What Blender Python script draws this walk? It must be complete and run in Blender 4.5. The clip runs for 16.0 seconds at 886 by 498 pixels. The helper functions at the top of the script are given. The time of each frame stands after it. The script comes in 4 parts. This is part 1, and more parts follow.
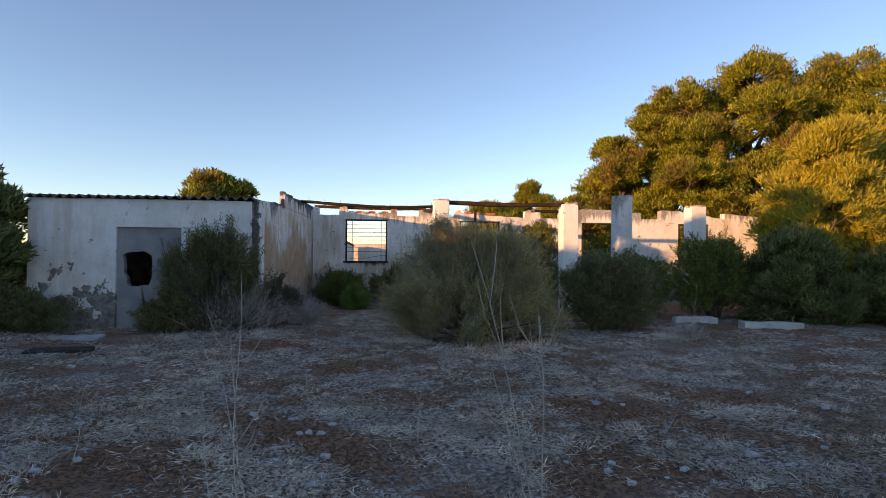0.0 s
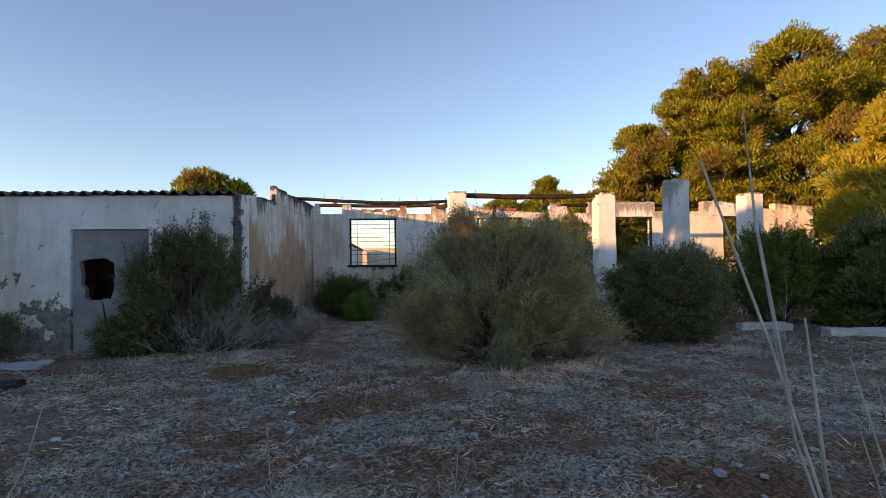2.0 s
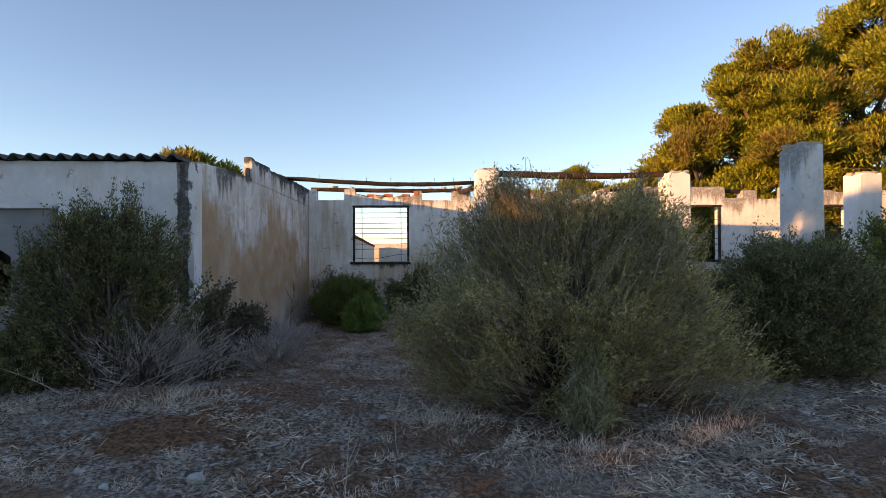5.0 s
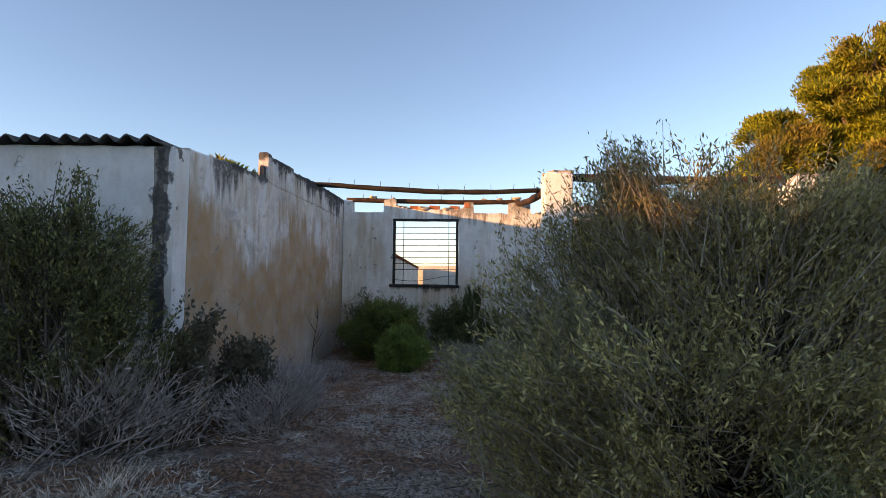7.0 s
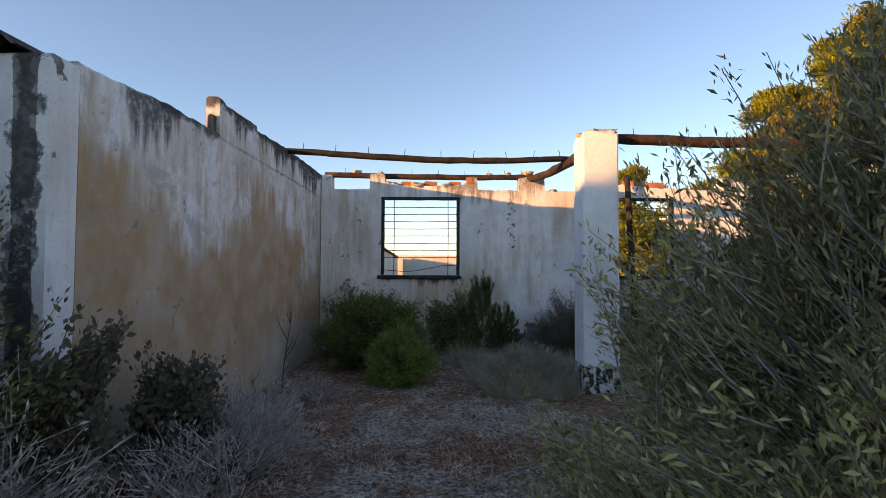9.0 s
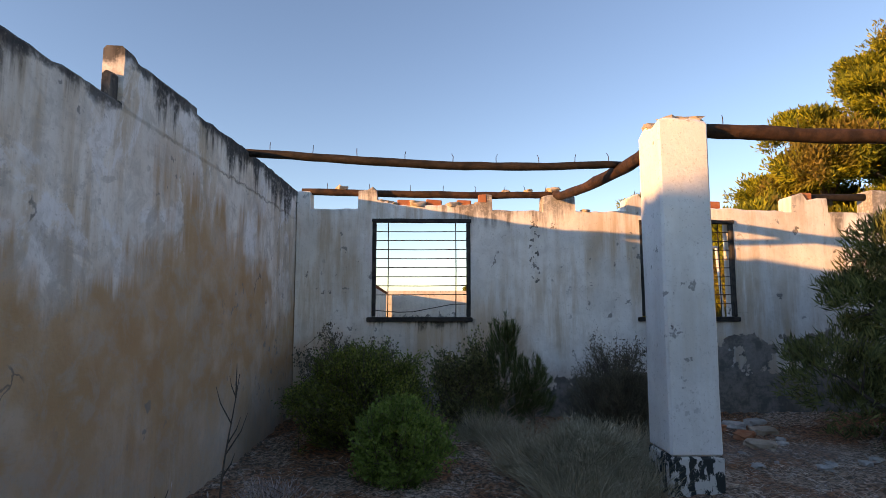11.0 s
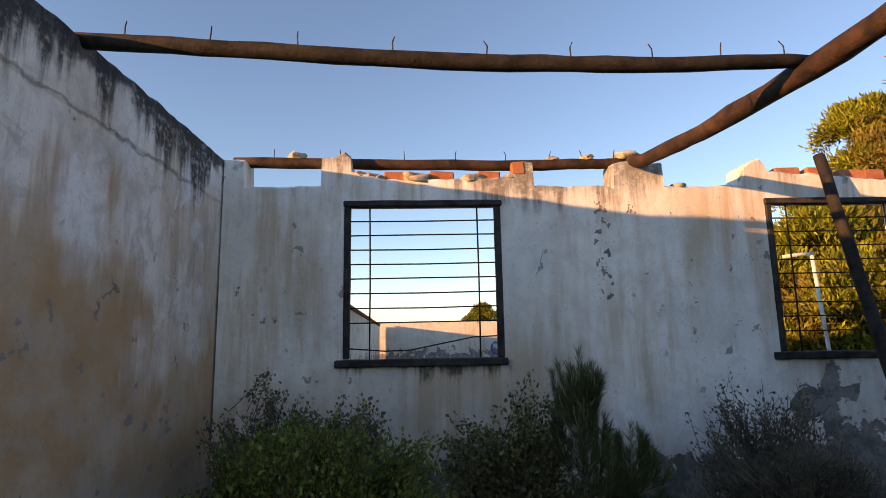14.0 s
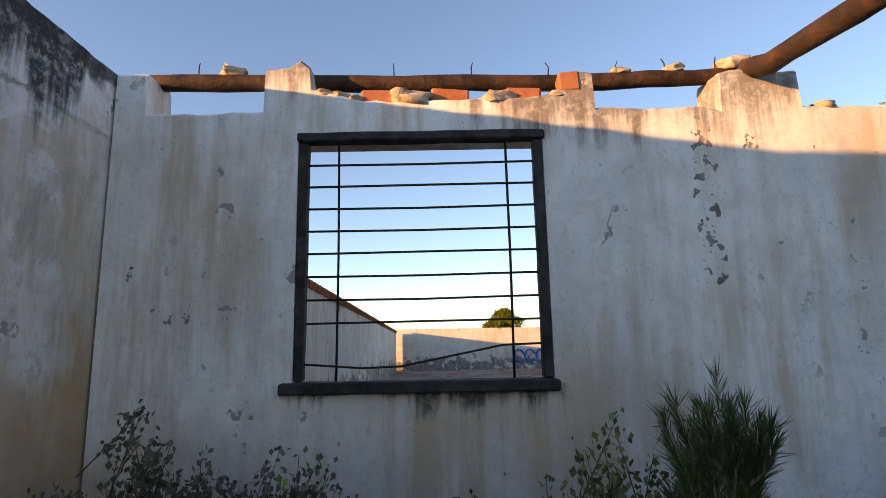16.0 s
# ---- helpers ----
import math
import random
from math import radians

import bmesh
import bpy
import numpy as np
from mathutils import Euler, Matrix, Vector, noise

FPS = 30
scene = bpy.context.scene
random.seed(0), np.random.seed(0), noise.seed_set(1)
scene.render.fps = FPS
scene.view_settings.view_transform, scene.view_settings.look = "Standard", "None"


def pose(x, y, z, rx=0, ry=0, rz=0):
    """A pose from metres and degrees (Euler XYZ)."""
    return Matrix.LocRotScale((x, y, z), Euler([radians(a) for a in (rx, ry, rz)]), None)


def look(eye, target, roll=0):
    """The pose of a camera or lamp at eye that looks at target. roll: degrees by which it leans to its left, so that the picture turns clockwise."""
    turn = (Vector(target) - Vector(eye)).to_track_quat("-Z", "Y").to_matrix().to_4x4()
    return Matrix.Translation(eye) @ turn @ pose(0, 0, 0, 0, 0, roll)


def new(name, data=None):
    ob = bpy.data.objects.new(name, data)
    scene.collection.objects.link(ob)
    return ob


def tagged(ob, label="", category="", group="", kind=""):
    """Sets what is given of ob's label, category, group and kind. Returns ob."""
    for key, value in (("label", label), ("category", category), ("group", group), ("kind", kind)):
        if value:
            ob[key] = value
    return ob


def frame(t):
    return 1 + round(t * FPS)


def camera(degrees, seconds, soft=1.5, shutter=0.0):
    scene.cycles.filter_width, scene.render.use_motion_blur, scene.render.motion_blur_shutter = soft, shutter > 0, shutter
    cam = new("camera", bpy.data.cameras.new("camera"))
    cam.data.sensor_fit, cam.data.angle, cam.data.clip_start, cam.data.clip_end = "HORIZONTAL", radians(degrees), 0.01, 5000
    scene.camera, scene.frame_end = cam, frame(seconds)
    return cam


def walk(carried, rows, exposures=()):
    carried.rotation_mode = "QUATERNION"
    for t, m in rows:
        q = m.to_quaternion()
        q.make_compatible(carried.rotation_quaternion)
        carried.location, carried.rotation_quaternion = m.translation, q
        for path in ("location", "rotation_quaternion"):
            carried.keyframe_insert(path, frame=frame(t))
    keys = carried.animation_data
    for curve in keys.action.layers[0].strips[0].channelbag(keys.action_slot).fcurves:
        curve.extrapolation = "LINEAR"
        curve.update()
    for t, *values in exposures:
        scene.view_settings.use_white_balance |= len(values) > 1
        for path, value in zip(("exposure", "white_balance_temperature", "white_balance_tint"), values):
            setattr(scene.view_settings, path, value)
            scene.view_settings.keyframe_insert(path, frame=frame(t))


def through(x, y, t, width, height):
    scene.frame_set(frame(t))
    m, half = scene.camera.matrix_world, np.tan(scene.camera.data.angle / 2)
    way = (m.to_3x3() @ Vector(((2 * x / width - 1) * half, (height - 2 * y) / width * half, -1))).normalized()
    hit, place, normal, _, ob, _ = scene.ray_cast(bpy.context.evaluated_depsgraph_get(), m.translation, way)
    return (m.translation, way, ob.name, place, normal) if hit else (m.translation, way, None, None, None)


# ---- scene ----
cam = camera(77.8, 16.0, 0.8)
METRES, EYE, TILT, LEAN, TURN = 15.0, 1.5, 0.0, 0.0, -5.1
ROWS = [
    (0.0, 0.0, 0.0, 0.0, -0.01, 0.65, -0.53),
    (0.5, -0.003, 0.0334, -0.0015, 0.55, 0.92, -0.28),
    (1.0, -0.0067, 0.0644, -0.0032, 0.86, 1.17, -0.01),
    (1.5, -0.0093, 0.0956, -0.0041, 0.95, 1.17, 0.41),
    (2.0, -0.0111, 0.1282, -0.0037, 1.07, 1.02, 0.69),
    (2.5, -0.0135, 0.1604, -0.0034, 1.17, 0.9, 0.91),
    (3.0, -0.0131, 0.1905, -0.0043, 1.42, 0.68, 0.84),
    (3.5, -0.0166, 0.2213, -0.0058, 1.65, 0.39, 0.8),
    (6.0, -0.0352, 0.3778, -0.0072, 4.58, 2.28, -0.45),
    (6.5, -0.0398, 0.4109, -0.0078, 6.21, 3.14, -0.8),
    (7.0, -0.0485, 0.4412, -0.0067, 7.09, 3.17, -0.63),
    (7.5, -0.058, 0.4711, -0.0073, 7.13, 2.85, -0.46),
    (8.0, -0.0721, 0.4974, -0.0068, 6.45, 2.31, -0.29),
    (8.5, -0.0814, 0.5266, -0.0077, 5.4, 1.89, -0.24),
    (11.0, -0.1165, 0.6812, -0.0028, 3.23, 5.81, 0.01),
    (11.5, -0.1206, 0.7136, -0.0034, 3.62, 6.64, 0.28),
    (12.0, -0.1223, 0.7444, -0.0034, 4.03, 7.25, 0.52),
    (12.5, -0.1269, 0.7775, -0.0025, 4.31, 7.68, 0.81),
    (13.0, -0.1309, 0.8104, -0.0019, 3.88, 8.22, 1.02),
    (13.5, -0.1366, 0.8401, -0.0021, 3.22, 8.82, 1.05),
    (14.0, -0.1386, 0.8687, -0.0022, 2.79, 9.11, 1.0),
    (14.5, -0.1404, 0.8978, -0.0021, 2.73, 9.32, 1.05),
    (15.0, -0.1421, 0.9284, -0.0028, 3.06, 9.7, 1.24),
    (15.5, -0.1411, 0.9574, -0.0024, 3.9, 9.82, 1.23),
    (16.0, -0.1407, 0.9839, -0.0019, 4.92, 9.88, 1.12),
]
EXPOSURE = 1.12
walk(cam, [(t, pose(0, 0, EYE, TILT, LEAN, TURN) @ pose(METRES * x, METRES * y, METRES * z, 90 + pitch, roll, yaw)) for t, x, y, z, yaw, pitch, roll in ROWS], [(t, EXPOSURE + d, k, 26) for t, d, k in ((0.0, 0.1, 7900), (3.5, 0.22, 8500), (7.0, 0.32, 8500), (11.0, 0.25, 8500), (13.5, 0.22, 8500), (16.0, 0.42, 8600))])

# ---- light ----
SUN = Vector((1.0, 0.5, -0.143)).normalized()          # the way the sunlight goes
world = bpy.data.worlds.new("world")
scene.world = world
world.use_nodes = True
wn = world.node_tree
sky = wn.nodes.new("ShaderNodeTexSky")
sky.sky_type, sky.sun_disc = "NISHITA", False
sky.sun_elevation = math.asin(-SUN.z)
sky.sun_rotation = math.atan2(-SUN.x, -SUN.y)
sky.air_density, sky.dust_density, sky.ozone_density = 0.85, 0.0, 2.7
wn.nodes["Background"].inputs["Strength"].default_value = 0.15
wn.links.new(sky.outputs[0], wn.nodes["Background"].inputs[0])
sun = new("sun", bpy.data.lights.new("sun", "SUN"))
sun.data.energy, sun.data.angle, sun.data.color = 3.4, radians(0.6), (1.0, 0.59, 0.25)
sun.matrix_world = look((0, 0, 30), Vector((0, 0, 30)) + SUN)


# ---- materials ----
def material(name, base, rough=0.85, metal=0.0):
    m = bpy.data.materials.new(name)
    m.use_nodes = True
    b = m.node_tree.nodes["Principled BSDF"]
    b.inputs["Base Color"].default_value = (*base, 1)
    b.inputs["Roughness"].default_value, b.inputs["Metallic"].default_value = rough, metal
    b.inputs["Specular IOR Level"].default_value = 0.25
    return m, m.node_tree, b


class Nodes:
    """Short names for node building on one tree."""

    def __init__(self, tree):
        self.t = tree
        self.co = tree.nodes.new("ShaderNodeNewGeometry").outputs["Position"]

    def link(self, a, b):
        self.t.links.new(a, b)

    def scaled(self, s):
        n = self.t.nodes.new("ShaderNodeMapping")
        n.inputs["Scale"].default_value = s
        self.link(self.co, n.inputs[0])
        return n.outputs[0]

    def noise(self, scale, detail=4, rough=0.55, co=None, distort=0.0):
        n = self.t.nodes.new("ShaderNodeTexNoise")
        n.inputs["Scale"].default_value, n.inputs["Detail"].default_value = scale, detail
        n.inputs["Roughness"].default_value, n.inputs["Distortion"].default_value = rough, distort
        self.link(co or self.co, n.inputs["Vector"])
        return n.outputs[0]

    def voronoi(self, scale, feature="F1", co=None, out="Distance"):
        n = self.t.nodes.new("ShaderNodeTexVoronoi")
        n.feature = feature
        n.inputs["Scale"].default_value = scale
        self.link(co or self.co, n.inputs["Vector"])
        return n.outputs[out]

    def ramp(self, v, lo, hi, a=0.0, b=1.0):
        n = self.t.nodes.new("ShaderNodeMapRange")
        n.interpolation_type = "SMOOTHSTEP"
        for i, x in enumerate((lo, hi, a, b)):
            n.inputs[i + 1].default_value = x
        self.link(v, n.inputs[0])
        return n.outputs[0]

    def maths(self, op, a, b):
        n = self.t.nodes.new("ShaderNodeMath")
        n.operation = op
        for i, v in enumerate((a, b)):
            if isinstance(v, (int, float)):
                n.inputs[i].default_value = v
            else:
                self.link(v, n.inputs[i])
        return n.outputs[0]

    def mix(self, f, a, b):
        n = self.t.nodes.new("ShaderNodeMix")
        n.data_type = "RGBA"
        for i, v in ((0, f), (6, a), (7, b)):
            if isinstance(v, (int, float)):
                n.inputs[i].default_value = v
            elif isinstance(v, tuple):
                n.inputs[i].default_value = (*v, 1)
            else:
                self.link(v, n.inputs[i])
        return n.outputs[2]

    def height(self):
        n = self.t.nodes.new("ShaderNodeSeparateXYZ")
        self.link(self.co, n.inputs[0])
        return n.outputs

    def random(self):
        return self.t.nodes.new("ShaderNodeObjectInfo").outputs["Random"]

    def island(self):
        return self.t.nodes.new("ShaderNodeNewGeometry").outputs["Random Per Island"]

    def bump(self, h, b, strength=0.4, dist=0.01):
        n = self.t.nodes.new("ShaderNodeBump")
        n.inputs["Strength"].default_value, n.inputs["Distance"].default_value = strength, dist
        self.link(h, n.inputs["Height"])
        self.link(n.outputs[0], b.inputs["Normal"])


def plaster(name, white=(0.78, 0.77, 0.74), ochre=0.0, ochre_top=1.9, mould_top=3.0, mould=0.6, peel=0.0, peel_top=0.9, grime=0.5, mottle=0.32, band=None, chips=None, sill=None, ledge=0.0, bare_from=0.0):
    """Old whitewash: stains in runs, ochre damp, mould under the coping, peeling low down."""
    m, t, b = material(name, white, 0.92)
    n = Nodes(t)
    z = n.height()[2]
    runs = n.noise(1.0, 6, 0.65, n.scaled((5.5, 5.5, 0.55)))
    blot = n.noise(1.1, 6, 0.6)
    fine = n.noise(22, 5, 0.65)
    c = n.mix(n.ramp(blot, 0.38, 0.68), white, tuple(v * 0.82 for v in white))
    c = n.mix(n.ramp(runs, 0.5, 0.72, 0, 0.12), c, (0.46, 0.43, 0.40))
    tan = n.maths("MULTIPLY", n.ramp(n.noise(0.7, 5, 0.6, n.scaled((1, 1, 0.55))), 0.42, 0.62), n.ramp(runs, 0.38, 0.62))
    c = n.mix(n.maths("MULTIPLY", tan, grime), c, (0.52, 0.38, 0.24))
    if ledge:
        lime = n.maths("MULTIPLY", n.ramp(n.noise(1.6, 7, 0.68, n.scaled((1, 1, 0.7)), 0.8), 0.50, 0.56), n.ramp(z, 1.2, 1.9))
        c = n.mix(n.maths("MULTIPLY", lime, 0.6), c, (0.86, 0.87, 0.90))
        c = n.mix(n.ramp(n.noise(2.4, 7, 0.7, None, 0.7), 0.57, 0.62, 0, 0.45), c, (0.40, 0.36, 0.33))
    if ochre:
        edge = n.maths("ADD", z, n.maths("MULTIPLY", n.ramp(runs, 0.3, 0.7, -1, 1), 0.28))
        edge = n.maths("ADD", edge, n.ramp(n.noise(0.55, 4, 0.55), 0.3, 0.7, 0.7, -0.7))
        f = n.maths("MULTIPLY", n.ramp(edge, ochre_top, ochre_top - 0.55), n.ramp(z, 0.2, 0.9, 0.75, 1.0))
        f = n.maths("MULTIPLY", f, n.ramp(n.noise(2.3, 4), 0.25, 0.6, 0.65, 1.0))
        c = n.mix(n.maths("MULTIPLY", f, ochre), c, n.mix(n.noise(3.1, 3), (0.42, 0.235, 0.11), (0.58, 0.39, 0.235)))
    c = n.mix(n.ramp(n.noise(5, 8, 0.72, None, 0.6), 0.46, 0.62, 0, mottle), c, (0.44, 0.41, 0.37))
    drip = n.maths("ADD", z, n.ramp(runs, 0.35, 0.72, -0.05, 0.34))
    where = n.noise(0.9, 3, 0.5, n.scaled((1, 1, 0.15)))
    drip = n.maths("ADD", drip, n.ramp(where, 0.36, 0.62, -0.34, 0.16))
    f = n.maths("MULTIPLY", n.ramp(drip, mould_top - 0.10, mould_top + 0.16), n.ramp(fine, 0.3, 0.55, 0.45, 1.0))
    c = n.mix(n.maths("MULTIPLY", f, mould), c, (0.05, 0.05, 0.05))
    if mould > 0.8:
        rim = n.ramp(n.maths("ADD", z, n.ramp(n.noise(4, 5, 0.65), 0.3, 0.7, -0.05, 0.05)), mould_top + 0.02, mould_top + 0.08)
        c = n.mix(n.maths("MULTIPLY", rim, 0.88), c, (0.045, 0.045, 0.047))
    if sill:
        f = n.maths("MULTIPLY", n.ramp(n.maths("ADD", z, n.ramp(runs, 0.35, 0.7, -0.10, 0.12)), 1.14, 1.26), n.ramp(z, 1.26, 1.28, 1, 0))
        f = n.maths("MULTIPLY", f, n.ramp(n.maths("ABSOLUTE", n.maths("SUBTRACT", n.height()[0], sill), 0), 0.66, 0.76, 1, 0))
        c = n.mix(n.maths("MULTIPLY", f, n.ramp(fine, 0.3, 0.55, 0.3, 0.9)), c, (0.06, 0.055, 0.05))
    spots = n.maths("MULTIPLY", n.ramp(n.noise(7.5, 3, 0.6), 0.63, 0.67), n.ramp(n.noise(0.9, 2), 0.5, 0.6))
    c = n.mix(n.maths("MULTIPLY", spots, 0.8), c, (0.24, 0.23, 0.22))
    c = n.mix(n.ramp(n.noise(46, 4, 0.7), 0.56, 0.70, 0, 0.4), c, (0.33, 0.30, 0.27))
    c = n.mix(n.ramp(n.noise(3.2, 6, 0.7, n.scaled((2.4, 2.4, 0.5))), 0.56, 0.68, 0, 0.7 * mottle), c, (0.36, 0.30, 0.24))
    h = n.maths("ADD", n.maths("MULTIPLY", fine, 0.35), n.maths("MULTIPLY", blot, 0.8))
    if peel:
        p = n.noise(2.6, 6, 0.62)
        edge = n.maths("ADD", p, n.ramp(z, 0.15, peel_top, 0.16, -0.12))
        if band:
            edge = n.maths("ADD", edge, n.ramp(n.maths("ABSOLUTE", n.maths("SUBTRACT", n.height()[0], band[0]), 0), band[1] * 0.7, band[1], 0.22, 0))
        if chips:
            edge = n.maths("ADD", edge, n.maths("MULTIPLY", n.ramp(n.maths("ABSOLUTE", n.maths("SUBTRACT", n.height()[0], chips), 0), 0.03, 0.10, 0.62, 0), n.maths("MULTIPLY", n.ramp(z, 1.7, 1.8), n.ramp(n.noise(16, 3), 0.5, 0.62, 0, 0.45))))
        if bare_from:
            edge = n.maths("ADD", edge, n.maths("MULTIPLY", n.ramp(n.height()[0], bare_from, bare_from + 0.35, 0, 0.2), n.ramp(z, 1.25, 0.9)))
        f = n.maths("MULTIPLY", n.ramp(edge, 0.545, 0.565), peel)
        if band:
            strip_x = n.maths("ABSOLUTE", n.maths("SUBTRACT", n.height()[0], band[0]), 0)
            damp = n.maths("MULTIPLY", n.ramp(n.maths("ADD", strip_x, n.ramp(n.noise(7, 5, 0.65), 0.3, 0.7, -0.05, 0.05)), band[1] * 0.75, band[1] * 1.05, 1, 0), n.ramp(fine, 0.25, 0.6, 0.5, 1.0))
        stone = n.mix(n.ramp(n.noise(6, 6, 0.7), 0.4, 0.6), (0.17, 0.16, 0.15), n.mix(fine, (0.20, 0.19, 0.18), (0.42, 0.38, 0.34)))
        c = n.mix(f, c, stone)
        if band:
            c = n.mix(n.maths("MULTIPLY", damp, 0.9), c, (0.06, 0.058, 0.055))
        h = n.maths("SUBTRACT", h, n.maths("MULTIPLY", f, 1.2))
    warp = t.nodes.new("ShaderNodeMix")
    warp.data_type = "VECTOR"
    warp.inputs[0].default_value = 0.25
    wn_ = t.nodes.new("ShaderNodeTexNoise")
    wn_.inputs["Scale"].default_value, wn_.inputs["Detail"].default_value = 5.0, 6
    n.link(n.co, wn_.inputs["Vector"])
    n.link(n.co, warp.inputs[4])
    n.link(wn_.outputs["Color"], warp.inputs[5])
    if ledge:
        line = n.maths("ABSOLUTE", n.maths("SUBTRACT", n.maths("ADD", z, n.ramp(n.noise(3.5, 5, 0.6), 0.3, 0.7, -0.035, 0.035)), ledge), 0)
        f = n.maths("MULTIPLY", n.ramp(line, 0.004, 0.016, 1, 0), n.ramp(n.noise(1.3, 3), 0.36, 0.52))
        c = n.mix(n.maths("MULTIPLY", f, 0.5), c, (0.16, 0.14, 0.12))
        h = n.maths("ADD", h, n.ramp(n.maths("SUBTRACT", z, ledge), -0.02, 0.02, 0, 0.9))
    cracks = n.ramp(n.voronoi(0.9, "DISTANCE_TO_EDGE", warp.outputs[1]), 0.002, 0.007, 1, 0)
    f = n.maths("MULTIPLY", cracks, n.ramp(n.noise(1.7, 2), 0.62, 0.68))
    c = n.mix(n.maths("MULTIPLY", f, 0.7), c, (0.13, 0.12, 0.11))
    n.link(c, b.inputs["Base Color"])
    n.bump(h, b, 0.6, 0.022)
    return m


def mottled(name, a, c2, scale=6.0, rough=0.85, metal=0.0, stretch=(1, 1, 1), bump=0.5, dist=0.01, rand=0.0):
    m, t, b = material(name, a, rough, metal)
    n = Nodes(t)
    co = n.scaled(stretch)
    v = n.noise(scale, 6, 0.62, co)
    c = n.mix(n.ramp(v, 0.32, 0.68), a, c2)
    c = n.mix(n.ramp(n.noise(scale * 0.22, 3), 0.4, 0.75, 0, 0.45), c, tuple(x * 0.5 for x in a))
    if rand:
        c = n.mix(n.maths("MULTIPLY", n.random(), rand), c, tuple(x * 0.55 for x in c2))
    n.link(c, b.inputs["Base Color"])
    n.bump(n.noise(scale * 3.5, 5, 0.65, co), b, bump, dist)
    return m


def leafy(name, a, c2, scale=1.6, through=0.25, dry=None, dry_amount=0.0):
    """Leaves: colour varies leaf by leaf and by patches; light comes through them."""
    a, c2 = tuple(v * 1.3 for v in a), tuple(v * 1.3 for v in c2)
    m, t, b = material(name, a, 0.6)
    n = Nodes(t)
    c = n.mix(n.island(), a, c2)
    if dry:
        f = n.maths("MULTIPLY", n.ramp(n.noise(scale, 3), 0.52, 0.66), dry_amount)
        c = n.mix(f, c, dry)
    c = n.mix(n.ramp(n.noise(scale * 2.6, 3), 0.38, 0.66, 0, 0.48), c, tuple(x * 0.45 for x in a))
    n.link(c, b.inputs["Base Color"])
    tr = t.nodes.new("ShaderNodeBsdfTranslucent")
    n.link(c, tr.inputs[0])
    mx = t.nodes.new("ShaderNodeMixShader")
    mx.inputs[0].default_value = through
    n.link(b.outputs[0], mx.inputs[1])
    n.link(tr.outputs[0], mx.inputs[2])
    n.link(mx.outputs[0], t.nodes["Material Output"].inputs[0])
    return m


def bare_patch(x, y):
    """Where the red earth lies bare of straw: above about 0.4."""
    return np.sin(1.9 * x + 1.4 * np.sin(1.3 * y)) * np.sin(2.3 * y + np.cos(1.7 * x))


def earth():
    m, t, b = material("dry_earth", (0.2, 0.16, 0.13), 0.95)
    n = Nodes(t)
    big, mid, fine = n.noise(0.35, 5, 0.6), n.noise(2.2, 6, 0.65), n.noise(28, 6, 0.7)
    straw = n.noise(9, 6, 0.75, None, 1.5)
    c = n.mix(n.ramp(mid, 0.35, 0.65), (0.48, 0.32, 0.22), (0.72, 0.55, 0.43))
    c = n.mix(n.ramp(straw, 0.52, 0.58, 0, 0.9), c, (0.86, 0.78, 0.71))
    red = n.maths("MULTIPLY", n.ramp(n.noise(0.85, 6, 0.7), 0.46, 0.55), n.ramp(fine, 0.35, 0.55, 0.5, 1.0))
    c = n.mix(n.maths("MULTIPLY", red, 0.85), c, (0.46, 0.19, 0.085))
    s = n.height()
    sine = lambda v: n.maths("SINE", v, 0)
    w1 = sine(n.maths("ADD", n.maths("MULTIPLY", s[0], 1.9), n.maths("MULTIPLY", sine(n.maths("MULTIPLY", s[1], 1.3)), 1.4)))
    w2 = sine(n.maths("ADD", n.maths("MULTIPLY", s[1], 2.3), n.maths("COSINE", n.maths("MULTIPLY", s[0], 1.7), 0)))
    open_soil = n.maths("ADD", n.maths("MULTIPLY", w1, w2), n.ramp(n.noise(4, 6, 0.7), 0.3, 0.7, -0.4, 0.4))
    c = n.mix(n.ramp(open_soil, 0.36, 0.62, 0, 0.85), c, n.mix(fine, (0.30, 0.125, 0.06), (0.60, 0.27, 0.13)))
    path = n.maths("ABSOLUTE", n.maths("SUBTRACT", s[0], n.maths("ADD", 4.2, n.maths("MULTIPLY", n.maths("SUBTRACT", s[1], 4.3), 0.4))), 0)
    path = n.maths("ADD", path, n.ramp(mid, 0.3, 0.7, -0.6, 0.6))
    path = n.maths("MULTIPLY", n.ramp(path, 0.95, 0.35), n.ramp(s[1], 2.0, 3.5))
    c = n.mix(n.maths("MULTIPLY", path, 0.75), c, (0.45, 0.28, 0.17))
    c = n.mix(n.ramp(fine, 0.42, 0.58, 0.8, 0), c, (0.06, 0.042, 0.03))
    c = n.mix(n.ramp(big, 0.45, 0.7, 0, 0.35), c, (0.52, 0.46, 0.41))
    n.link(c, b.inputs["Base Color"])
    n.bump(n.maths("ADD", n.maths("MULTIPLY", fine, 0.6), straw), b, 1.0, 0.06)
    return m


